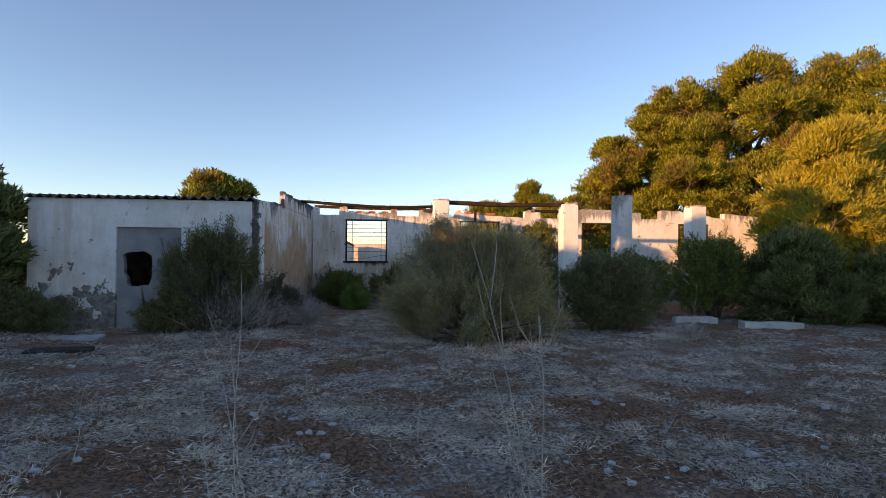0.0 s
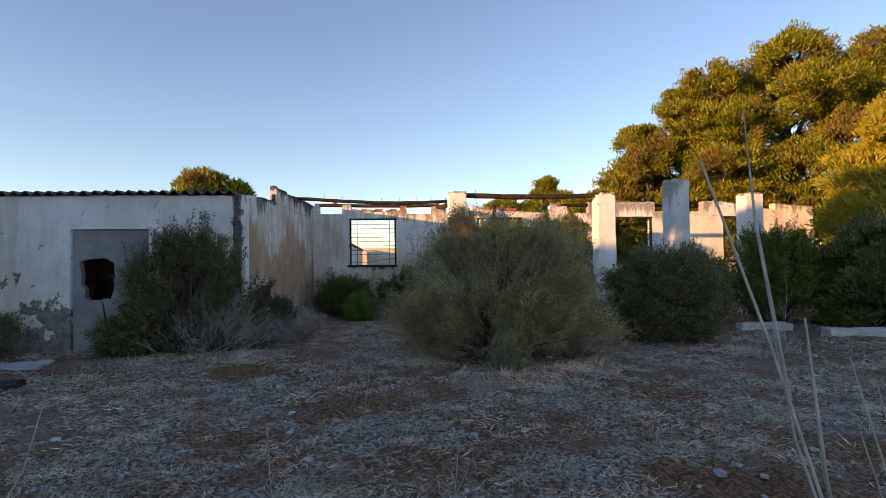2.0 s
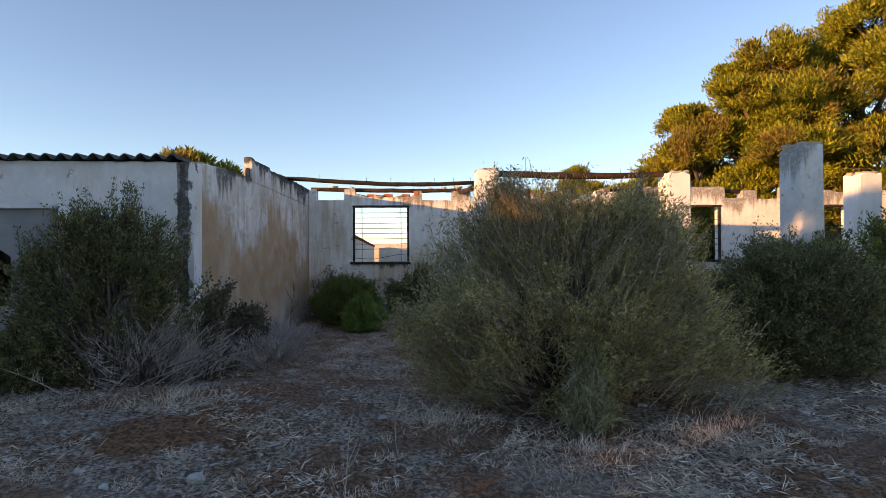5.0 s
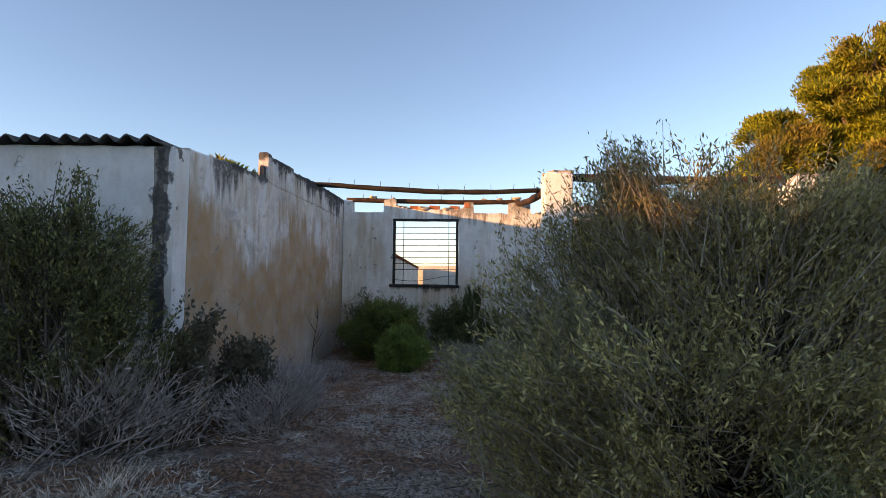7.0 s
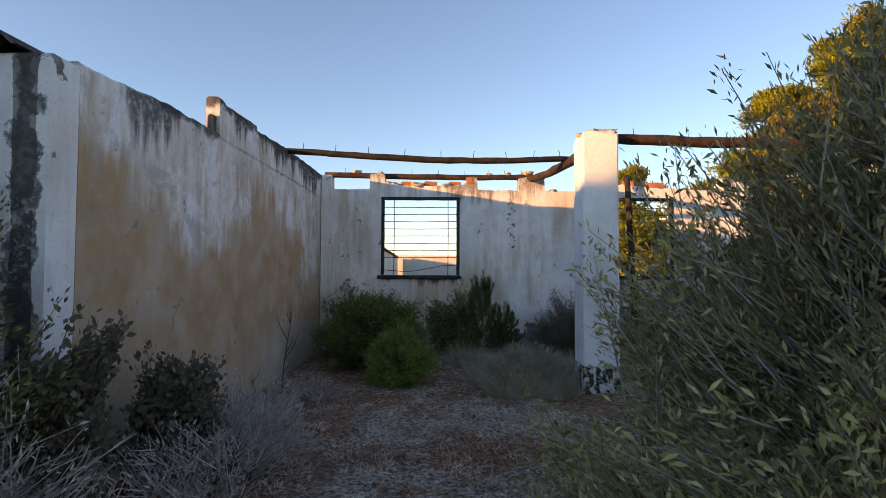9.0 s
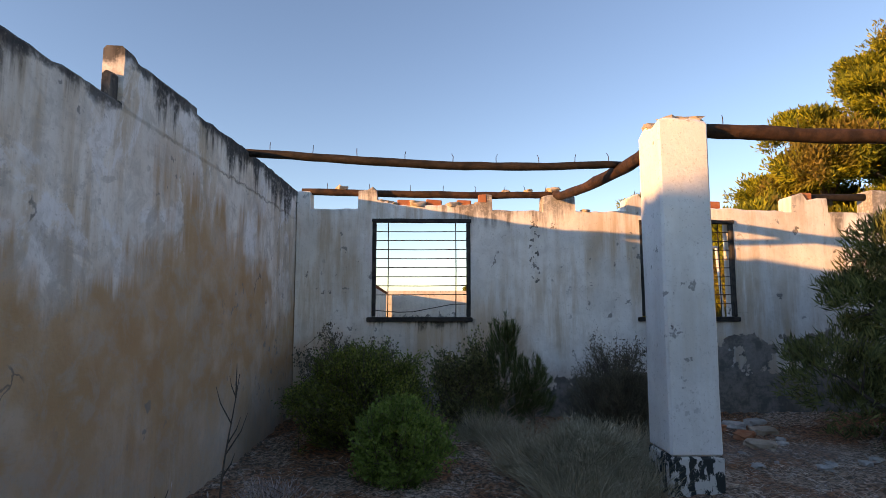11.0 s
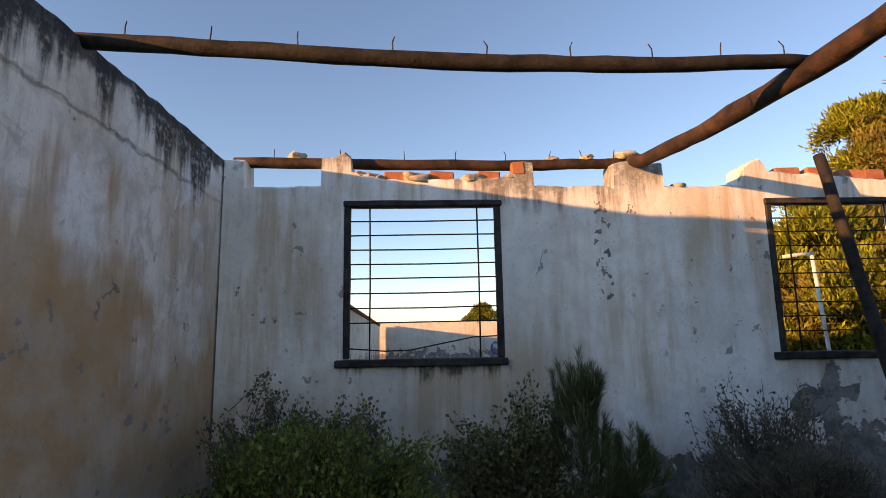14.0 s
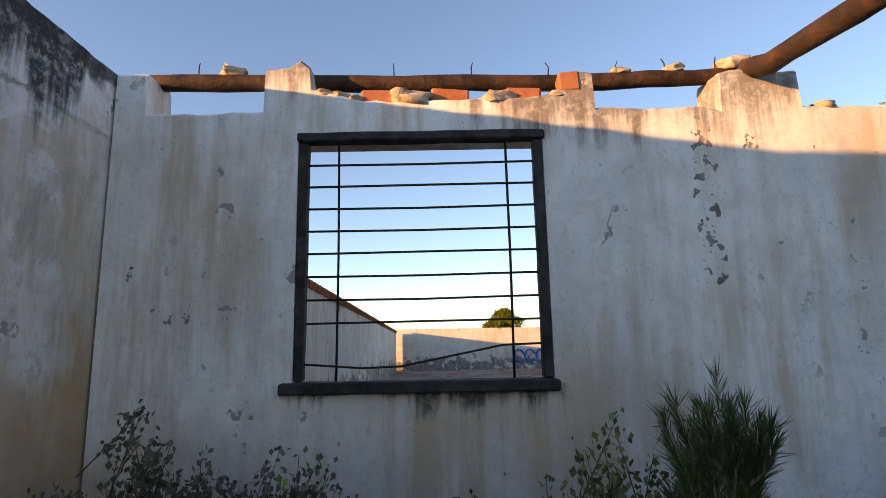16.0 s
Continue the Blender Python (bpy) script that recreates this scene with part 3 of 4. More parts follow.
gx, gy = spaced(-11, 13, 0.07, 1500), spaced(-1, 18, 0.07, 1500)
GX, GY = np.meshgrid(gx, gy)
GZ = ground_z(GX, GY) * ((np.abs(GX) < 40) & (np.abs(GY) < 60))
GZ = GZ + 0.011 * np.random.default_rng(3).normal(size=GZ.shape) * (np.abs(GX) < 20)
gv = np.stack([GX, GY, GZ], -1).reshape(-1, 3)
gi = np.arange(len(gv)).reshape(GX.shape)
gf = np.stack([gi[:-1, :-1], gi[:-1, 1:], gi[1:, 1:], gi[1:, :-1]], -1).reshape(-1, 4)
ground = new("ground", blade_mesh("ground", gv, gf, M_EARTH))
ground.data.polygons.foreach_set("use_smooth", [True] * len(ground.data.polygons))
tagged(ground, "dry reddish earth strewn with grey straw and gravel", "ground", kind="structure")

# ---- walls ----
BACK_Y, T = 17.75, 0.28
back = thing("wall_north", 0, 0, 0, "roofless whitewashed wall with broken notched top and damp stains", "wall", kind="structure")
along_back = lambda s, d, z: (s, BACK_Y + d, z)
W1, W2, W3, W4 = (-1.55, -0.215), (2.12, 3.44), (6.2, 7.35), (9.55, 10.6)
pieces = [
    [(-2.57, -0.1, 3.0), (-2.405, -0.1, 3.0), (-2.40, -0.1, 2.76), (-1.75, -0.1, 2.76), (-1.745, -0.1, 3.01), (-1.62, -0.1, 3.03), (W1[0], -0.1, 3.08)],
    [(W1[0], -0.1, 1.25), (W1[1], -0.1, 1.25)],
    [(W1[0], 2.62, 3.08), (-1.50, 2.62, 3.02), (-1.49, 2.62, 2.89), (-1.2, 2.62, 2.83), (-0.9, 2.62, 2.815), (-0.45, 2.62, 2.82), (W1[1], 2.62, 2.84)],
    [(W1[1], -0.1, 2.84), (-0.1, -0.1, 2.86), (0.0, -0.1, 2.98), (0.08, -0.1, 2.97), (0.09, -0.1, 2.755), (0.79, -0.1, 2.745), (0.80, -0.1, 2.97), (1.23, -0.1, 2.96), (1.24, -0.1, 2.745), (1.95, -0.1, 2.75), (1.97, -0.1, 2.93), (2.05, -0.1, 2.98), (W2[0], -0.1, 3.0)],
    [(W2[0], -0.1, 1.25), (W2[1], -0.1, 1.25)],
    [(W2[0], 2.62, 3.0), (2.2, 2.62, 2.88), (3.3, 2.62, 2.80), (W2[1], 2.62, 2.80)],
    [(W2[1], -0.1, 2.8), (3.6, -0.1, 2.78), (4.28, -0.1, 2.76), (4.29, -0.1, 2.97), (4.45, -0.1, 3.02), (4.52, -0.1, 2.93), (4.8, -0.1, 2.96), (4.81, -0.1, 2.75), (5.45, -0.1, 2.75), (5.46, -0.1, 3.07), (W3[0], -0.1, 3.06)],
    [(W3[0], -0.1, 1.25), (W3[1], -0.1, 1.25)],
    [(W3[0], 2.62, 3.06), (W3[1], 2.62, 3.07)],
    [(W3[1], -0.1, 3.07), (7.45, -0.1, 3.06), (7.46, -0.1, 2.8), (7.9, -0.1, 2.8), (7.91, -0.1, 2.98), (8.25, -0.1, 2.98), (8.26, -0.1, 2.76), (8.95, -0.1, 2.77), (8.96, -0.1, 3.08), (W4[0], -0.1, 3.06)],
    [(W4[0], -0.1, 1.25), (W4[1], -0.1, 1.25)],
    [(W4[0], 2.62, 3.06), (W4[1], 2.62, 2.9)],
    [(W4[1], -0.1, 2.9), (11.2, -0.1, 2.8), (11.21, -0.1, 3.0), (12.4, -0.1, 2.9)],
]
for i, p in enumerate(pieces):
    strip("wall_section", p, T, M_BACK, back, along_back, 0.02, i * 1.7)

side = thing("wall_west", 0, 0, 0, "stepped plaster side wall with ochre damp stains and mould", "wall", kind="structure")
SX0, SX1, SY0, SY1 = -2.66, -2.585, 11.35, 18.03
side_x = lambda s: SX0 + (SX1 - SX0) * (s - SY0) / (17.75 - SY0)
along_side = lambda s, d, z: (side_x(s) - d, s, z)
strip("wall_section", [(SY0 + 0.243, -0.1, 2.585), (11.9, -0.1, 2.60), (12.6, -0.1, 2.65), (13.2, -0.1, 2.66)], 0.24, M_LEFT_LOW, side, along_side, 0.02, 3)
strip("wall_section", [(13.2, -0.1, 2.66), (13.55, -0.1, 2.66), (13.551, -0.1, 2.67)], 0.24, M_LEFT_LOW, side, along_side, 0.016, 5)
strip("wall_section", [(13.551, -0.1, 3.01), (13.66, -0.1, 3.0), (13.7, -0.1, 2.98), (14.56, -0.1, 3.01), (14.57, -0.1, 2.955), (15.5, -0.1, 3.0), (16.5, -0.1, 3.02), (SY1, -0.1, 3.02)], 0.13, M_LEFT, side, along_side, 0.016, 5)
strip("wall_stub", [(13.47, 2.58, 2.82), (13.548, 2.58, 2.83)], 0.05, M_LEFT_LOW, side, lambda s, d, z: (side_x(s) - 0.03 - d, s, z), 0.004, 8)

front = thing("wall_south", 0, 0, 0, "peeling whitewashed front wall of the roofed outbuilding", "wall", kind="structure")
along_front = lambda s, d, z: (s, SY0 + d, z)
FX0, FX1, D0, D1 = -7.1, SX0, -5.46, -4.22
strip("wall_section", [(FX0, -0.1, 2.56), (D0, -0.1, 2.56)], 0.24, M_FRONT, front, along_front, 0.01, 1)
strip("wall_section", [(D0, 2.0, 2.56), (D1, 2.0, 2.56)], 0.24, M_FRONT, front, along_front, 0.01, 2)
strip("wall_section", [(D1, -0.1, 2.56), (FX1, -0.1, 2.55)], 0.24, M_FRONT, front, along_front, 0.01, 3)
west = thing("wall_outer", 0, 0, 0, "plain outer wall of the outbuilding", "wall", kind="structure")
strip("wall_section", [(SY0 + 0.243, -0.1, 2.60), (18.03, -0.1, 2.7)], 0.24, M_FRONT, west, lambda s, d, z: (FX0 + d, s, z), 0.01, 3)
strip("wall_section", [(FX0 + 0.243, -0.1, 2.7), (SX1 - 0.25, -0.1, 2.7)], 0.24, M_FRONT, west, lambda s, d, z: (s, 17.78 + d, z), 0.01, 4)

# cement infill of the doorway, with a broken hole
infill = thing("door_infill", 0, 0, 0, "grey cement doorway infill with a jagged broken hole", "doorway", kind="structure")
HX0, HX1, HZ0, HZ1 = -5.36, -4.78, 0.80, 1.53
hole = []
for i in range(28):
    a = 2 * math.pi * i / 28
    c, s_ = math.cos(a), math.sin(a)
    k = 1 / max(abs(c), abs(s_)) * (0.93 + 0.16 * noise.noise(Vector((c * 2.5, s_ * 2.5, 3))))
    hole.append(((HX0 + HX1) / 2 + c * k * (HX1 - HX0) / 2 + (0.08 if s_ < -0.3 and c < 0 else 0), (HZ0 + HZ1) / 2 + s_ * k * (HZ1 - HZ0) / 2))
rim = []
for (hx, hz) in hole:
    c, s_ = hx - (HX0 + HX1) / 2, hz - (HZ0 + HZ1) / 2
    ks = [((D1 - 0.003 if c > 0 else D0 + 0.003) - (HX0 + HX1) / 2) / c if abs(c) > 1e-6 else 99, ((1.997 if s_ > 0 else -0.1) - (HZ0 + HZ1) / 2) / s_ if abs(s_) > 1e-6 else 99]
    k = min(v for v in ks if v > 0)
    rim.append(((HX0 + HX1) / 2 + c * k, (HZ0 + HZ1) / 2 + s_ * k))
corner_pts = [(D0 + 0.003, -0.1), (D1 - 0.003, -0.1), (D1 - 0.003, 1.997), (D0 + 0.003, 1.997)]
for cx_, cz_ in corner_pts:
    j = min(range(28), key=lambda i: (rim[i][0] - cx_) ** 2 + (rim[i][1] - cz_) ** 2)
    rim[j] = (cx_, cz_)
vs = [(x, SY0 + 0.06, z) for x, z in hole] + [(x, SY0 + 0.06, z) for x, z in rim] + [(x, SY0 + 0.18, z) for x, z in hole] + [(x, SY0 + 0.18, z) for x, z in rim]
fs = []
for i in range(28):
    j = (i + 1) % 28
    fs += [(i, j, 28 + j, 28 + i), (56 + i, 84 + i, 84 + j, 56 + j), (i, 56 + i, 56 + j, j)]
part("infill_panel", mesh_of("infill_panel", vs, fs, M_CEMENT), M_CEMENT, infill)

# corrugated roof of the outbuilding
roof = thing("roof", 0, 0, 0, "dark weathered corrugated roof sheets over the outbuilding", "roof", kind="structure")
xs = np.arange(FX0 - 0.1, SX0 - 0.12, 0.0225)
wave = lambda x: 0.032 * math.cos(2 * math.pi * x / 0.18)
for a, b in ((0, 98), (96, 194), (192, len(xs))):
    xx = xs[a:b + 1]
    vs, fs = [], []
    lift = 0.006 * ((a // 90) % 2)
    for y, z in ((SY0 - 0.09, 2.585), (14.7, 2.65), (18.05, 2.74)):
        for dz in (0, 0.012):
            vs += [(x, y, z + lift + wave(x) + dz) for x in xx]
    n = len(xx)
    for r in range(2):
        for i in range(n - 1):
            for o in (0, n):
                k = r * 2 * n + o + i
                fs.append((k, k + 1, k + 2 * n + 1, k + 2 * n))
    for i in range(n - 1):
        fs.append((i, i + 1, n + i + 1, n + i))
    part("roof_sheet", mesh_of("roof_sheet", vs, fs, M_ROOF, True), M_ROOF, roof)


# ---- pillars ----
def pillar(x0, x1, y0, depth, top, label, mat, painted, seed):
    ob = thing("pillar", (x0 + x1) / 2, y0 + depth / 2, 0, label, "pillar", "pillars of the porch")
    w = (x1 - x0) / 2
    bm = bmesh.new()
    box(bm, -w, w, -depth / 2, depth / 2, 0.30 if painted else -0.1, top, 0.018)
    bmesh.ops.subdivide_edges(bm, edges=bm.edges[:], cuts=5, use_grid_fill=True)
    for v in bm.verts:
        d = noise.noise_vector(v.co * 3 + Vector((seed, 0, 0)))
        v.co += d * 0.008
        if v.co.z > top - 0.06:
            v.co.z -= 0.09 * max(0, noise.noise(Vector((v.co.x * 7 + seed, v.co.y * 7, 2))) + 0.1)
    part("shaft", bm, mat, ob)
    if painted:
        bm = bmesh.new()
        box(bm, -w - 0.006, w + 0.006, -depth / 2 - 0.006, depth / 2 + 0.006, -0.1, 0.30, 0.015)
        part("plinth", bm, M_PLINTH, ob, "flaking black painted plinth")
    for i in range(4):
        bm = rough_block(0.15 + 0.05 * (i % 2), 0.13, 0.09, seed + i * 2.2, 0.3)
        bmesh.ops.translate(bm, verts=bm.verts, vec=(w * (-0.6 + 0.4 * i), depth * (0.2 * (-1) ** i), top - 0.05))
        part("broken_cap", bm, M_RUBBLE, ob)
    return ob


mp, tp, bp = material("flaking_black_paint", (0.05, 0.05, 0.05), 0.8)
npn = Nodes(tp)
npn.link(npn.mix(npn.ramp(npn.noise(9, 5, 0.65, npn.scaled((1.4, 1.4, 0.7))), 0.48, 0.52), (0.035, 0.04, 0.04), (0.62, 0.62, 0.6)), bp.inputs["Base Color"])
npn.bump(npn.noise(14, 5), bp, 0.6, 0.01)
M_PLINTH = mp
pillar(1.05, 1.46, 14.6, 0.42, 2.98, "square whitewashed pillar with a chipped crumbling top", M_PILLAR, True, 1.0)
pillar(4.58, 5.02, 14.6, 0.42, 2.94, "square whitewashed pillar behind the bushes", M_PILLAR, True, 4.0)
pillar(8.24, 8.68, 14.6, 0.42, 2.93, "square whitewashed pillar with a broken stepped top", M_PILLAR, True, 7.0)
pillar(4.80, 5.11, 11.4, 0.42, 2.80, "bare grey weathered pillar stub streaked with mould", M_POST, False, 11.0)


# ---- beams ----
def log(name, pts, radii, label, spikes=0, seed=0, mat=None):
    base = Vector(pts[0])
    ob = thing(name, *base, label, "beam")
    fine, rr = [], []
    for i in range(len(pts) - 1):
        for k in range(6):
            f = k / 6
            fine.append(Vector(pts[i]).lerp(Vector(pts[i + 1]), f) - base + noise.noise_vector(Vector((i + f, seed, 0))) * 0.012)
            rr.append(radii[i] + (radii[i + 1] - radii[i]) * f)
    fine.append(Vector(pts[-1]) - base)
    rr.append(radii[-1])
    part("log", tubes("log", [tube(fine, rr, 12, 0.22, seed)], mat or M_LOG), None, ob)
    for i in range(spikes):
        f = (i + 0.6) / spikes * (len(fine) - 1)
        p = fine[int(f)].lerp(fine[min(int(f) + 1, len(fine) - 1)], f % 1)
        r = rr[int(f)]
        part("spike", tubes("spike", [tube([p + Vector((0, 0, r * 0.5)), p + Vector((0.006 * math.sin(i * 2), 0, r + 0.05)), p + Vector((0.02 * math.sin(i * 3), 0.01, r + 0.085))], [0.004, 0.004, 0.003], 5)], M_IRON), None, ob)
    return ob


log("roof_beam", [(-2.66, 15.82, 2.985), (-1.7, 15.82, 2.925), (-0.6, 15.82, 2.868), (0.4, 15.84, 2.87), (1.21, 15.86, 2.905)], [0.041, 0.043, 0.044, 0.041, 0.038], "sagging dark timber roof beam with rusty spikes", 9, 1, M_WOOD)
log("roof_beam", [(-2.54, 17.93, 3.03), (-1.0, 17.93, 3.0), (0.2, 17.93, 2.995), (0.98, 17.9, 3.005)], [0.049, 0.049, 0.049, 0.046], "dark timber wall-plate beam laid along the wall top", 8, 2, M_LOG)
log("roof_beam", [(1.23, 14.72, 2.86), (1.20, 15.8, 2.86), (1.10, 16.8, 2.87), (1.0, 17.62, 2.92), (0.98, 17.8, 2.99)], [0.068, 0.064, 0.06, 0.058, 0.055], "reddish stripped pine log beam between pillar and wall", 0, 3)
log("roof_beam", [(1.3, 14.8, 2.93), (2.4, 14.8, 2.90), (3.6, 14.8, 2.885), (4.7, 14.8, 2.93)], [0.06, 0.062, 0.06, 0.055], "dark timber beam spanning two pillars", 5, 4, M_LOG)
log("roof_beam", [(4.4, 17.9, 2.97), (5.5, 17.9, 2.99)], [0.05, 0.05], "short dark timber beam over a wall notch", 0, 5, M_WOOD)
log("roof_beam", [(7.2, 17.9, 2.99), (8.2, 17.9, 2.95)], [0.05, 0.05], "short dark timber beam over a wall notch", 0, 6, M_WOOD)
log("leaning_pole", [(2.42, 16.72, -0.05), (2.52, 17.2, 1.45), (2.62, 17.69, 2.99)], [0.05, 0.048, 0.045], "dark round pole leaning against the wall beside a window", 0, 7, M_WOOD)


# ---- windows ----
def window(name, x0, x1, label, bars=9, bent=True):
    ob = thing(name, (x0 + x1) / 2, BACK_Y, 1.25, label, "window", kind="structure")
    w = (x1 - x0) / 2
    def bar(nm, a, b, c, d, e, f, bev=0.008, mat=M_FRAME):
        bm = bmesh.new()
        box(bm, a, b, c, d, e, f, bev)
        bmesh.ops.subdivide_edges(bm, edges=[q for q in bm.edges if q.calc_length() > 0.5], cuts=9)
        for v in bm.verts:
            v.co += noise.noise_vector(v.co * 6 + Vector((x0, 0, 0))) * 0.006
        return part(nm, bm, mat, ob)
    bar("window_frame", -w - 0.005, w + 0.01, -0.025, 0.06, 1.325, 1.375)
    bar("window_frame", -w + 0.003, -w + 0.055, -0.012, 0.06, 0.05, 1.322)
    bar("window_frame", w - 0.055, w - 0.003, -0.012, 0.06, 0.05, 1.322)
    bar("window_sill", -w - 0.06, w + 0.02, -0.05, 0.1, -0.015, 0.045)
    for k in range(bars):
        z = 0.085 + (k + 1) * (1.23 / (bars + 1)) + 0.01
        if bent and k == 0:
            pts = [(-w + 0.04, 0.03, 0.135), (-w + 0.35, 0.03, 0.11), (-w + 0.55, 0.03, 0.115), (0.15, 0.03, 0.165), (w - 0.25, 0.03, 0.215), (w - 0.04, 0.03, 0.22)]
        else:
            pts = [(-w + 0.04, 0.03, z), (0, 0.03, z + 0.004 * math.sin(k * 2)), (w - 0.04, 0.03, z + 0.006)]
        part("bar", tubes("bar", [tube(pts, [0.0065] * len(pts), 6)], M_IRON), None, ob)
    for x in (-w + 0.215, w - 0.2):
        part("bar", tubes("bar", [tube([(x, 0.042, 0.04), (x + 0.004, 0.042, 0.7), (x, 0.042, 1.33)], [0.007] * 3, 6)], M_IRON), None, ob)
    return ob


window("window_1", *W1, "glassless window with charred frame and iron bars, lowest bent")
window("window_2", *W2, "glassless window with dark wooden frame and iron bars", 9, False)
window("window_3", *W3, "glassless barred window in the far wall", 7, False)
window("window_4", *W4, "glassless barred window in the far wall", 7, False)

# ---- rubble and clay bricks on the wall tops ----
rb = random.Random(5)
def lump(name, x, y, z, sx, sy, sz, mat, label, category, group, seed):
    ob = part(name, rough_block(sx * 0.8, sy * 0.8, sz * 0.55, seed, 0.26, 4), mat, None, "", True)
    ob.matrix_basis = pose(x, y, z, rb.uniform(-6, 6), rb.uniform(-6, 6), rb.uniform(0, 40))
    return tagged(ob, label, category, group)


for i, (x, y, z, s) in enumerate([(-1.42, 17.8, 2.855, 0.09), (-1.33, 17.82, 2.84, 0.11), (-1.25, 17.8, 2.825, 0.08), (-0.94, 17.83, 2.80, 0.2), (-0.45, 17.82, 2.80, 0.16), (-0.1, 17.8, 2.83, 0.1), (-2.0, 17.93, 3.055, 0.13), (0.3, 17.93, 3.03, 0.09), (0.62, 17.93, 3.035, 0.11), (0.97, 17.9, 3.04, 0.15), (1.4, 17.8, 2.735, 0.1)]):
    lump("mortar_lump", x, y, z, s * 1.3, s * 1.2, s * 0.75, M_RUBBLE, "crumbling lump of buff mortar on the wall top", "rubble", "mortar lumps on the wall", i + 0.3)
for i, (x, z, w) in enumerate([(-1.12, 2.80, 0.2), (-0.72, 2.80, 0.22), (-0.3, 2.80, 0.2), (-0.04, 2.85, 0.12), (2.4, 2.82, 0.24), (2.7, 2.82, 0.24), (3.0, 2.80, 0.24), (3.2, 2.80, 0.2), (4.55, 2.93, 0.14)]):
    bm = bmesh.new()
    box(bm, -w / 2, w / 2, -0.06, 0.06, 0, 0.10 if i != 3 else 0.12, 0.012)
    ob = part("clay_brick", bm, M_BRICK)
    ob.matrix_basis = pose(x, BACK_Y + 0.1 if i != 3 else BACK_Y + 0.055, z, rb.uniform(-4, 4), rb.uniform(-4, 4), rb.uniform(-6, 6))
    tagged(ob, "broken red clay brick exposed on the wall top", "brick", "red bricks on the wall")

# ---- yard behind the window ----
yard = thing("wall_yard", 0, 0, 0, "stained yard walls seen beyond the barred window", "wall", kind="structure")
strip("wall_section", [(20.5, -0.1, 2.58), (47.7, -0.1, 2.22)], 0.25, M_YARD, yard, lambda s, d, z: (-3.0 - d - 0.016 * (s - 20), s, z), 0.02, 2)
strip("wall_section", [(-3.5, -0.1, 2.42), (40, -0.1, 2.3)], 0.3, M_YARD, yard, lambda s, d, z: (s, 48 + d, z), 0.02, 2)
tiles = thing("roof_tiles", 0, 0, 0, "row of clay roof tiles along the yard building eaves", "roof", kind="structure")
bm = bmesh.new()
bmesh.ops.create_cone(bm, segments=10, radius1=0.09, radius2=0.075, depth=0.45, cap_ends=False, matrix=pose(0, 0, 0, 0, 90, 0))
tile_me = bpy.data.meshes.new("tile")
bm.to_mesh(tile_me)
bm.free()
tile_me.materials.append(M_BRICK)
for k in range(120):
    ob = part("tile", tile_me, M_BRICK, tiles)
    y = 20.5 + k * 0.225
    ob.matrix_basis = pose(-3.15 - 0.016 * (y - 20), y, 2.63 - 0.0132 * (y - 20.5), 0, 12, 0)
paint = part("painted_scrawl", tubes("painted_scrawl", [tube([(3.8 + 0.65 * k + 0.28 * math.cos(a), 47.94, 0.75 + 0.35 * math.sin(a)) for a in np.linspace(0.3, 5.4, 12)], [0.07] * 12, 5) for k in range(3)], mottled("blue_paint", (0.03, 0.14, 0.42), (0.08, 0.25, 0.6), 3.0)), None)
tagged(paint, "blue spray-painted scrawl on the yard wall", "graffiti")

post = thing("goal_post", 5.05, 21.2, 0, "white painted metal post with a short arm behind the ruin", "post")
M_WHITE = mottled("chipped_white_paint", (0.78, 0.77, 0.74), (0.6, 0.57, 0.52), 8.0, 0.6)
part("pole", tubes("pole", [tube([(0.16, 0, -0.1), (0.08, 0, 1.3), (0, 0, 2.6)], [0.028, 0.028, 0.028], 10)], M_WHITE), None, post)
part("arm", tubes("arm", [tube([(0.028, 0, 2.62), (-0.2, 0, 2.61), (-0.45, 0, 2.58)], [0.028, 0.028, 0.028], 10)], M_WHITE), None, post)

# ---- trees ----
pine("pine_tree", 16.8, 25.0, 11.6, 4.6, "tall broad pine lit gold by low sun", M_PINE, 11, 1375, 150, 0.2, 0.17, 0.13, 0.48, 22, (0.3, 0), 0.6)
pine("pine_tree", 21.0, 23.0, 11.0, 4.6, "tall broad pine lit gold by low sun", M_PINE, 12, 1000, 150, 0.15, 0.17, 0.13, 0.5, 18, (0, 0), 0.6)
pine("pine_tree", 13.2, 25.6, 10.2, 3.3, "broad pine lit gold behind the ruined wall", M_PINE, 13, 1000, 150, 0.15, 0.17, 0.13, 0.42, 16, (0.4, 0), 0.5)
pine("pine_tree", 11.4, 26.4, 7.7, 3.0, "spreading pine behind the ruined wall", M_PINE, 22, 950, 150, 0.2, 0.17, 0.13, 0.4, 10)
pine("pine_tree", 5.6, 30.0, 4.6, 2.4, "rounded pine behind the ruined wall", M_PINE, 19, 525, 150, 0.15, 0.17, 0.13, 0.42, 10)
pine("pine_tree", 7.6, 24.0, 4.0, 2.3, "dense golden pine close behind the barred window", M_PINE, 23, 560, 150, 0.04, 0.17, 0.13, 0.4, 14, (0, 0), 0.5, 0.8)
pine("pine_tree", 5.3, 25.0, 3.2, 1.3, "low golden pine close behind the barred window", M_PINE, 24, 300, 150, 0.04, 0.17, 0.13, 0.36, 10, (0, 0), 0.5, 0.8)
pine("pine_tree", 8.6, 34.0, 6.4, 1.7, "small rounded pine in the distance", M_PINE, 14, 325, 150, 0.4, 0.17, 0.13, 0.42, 8)
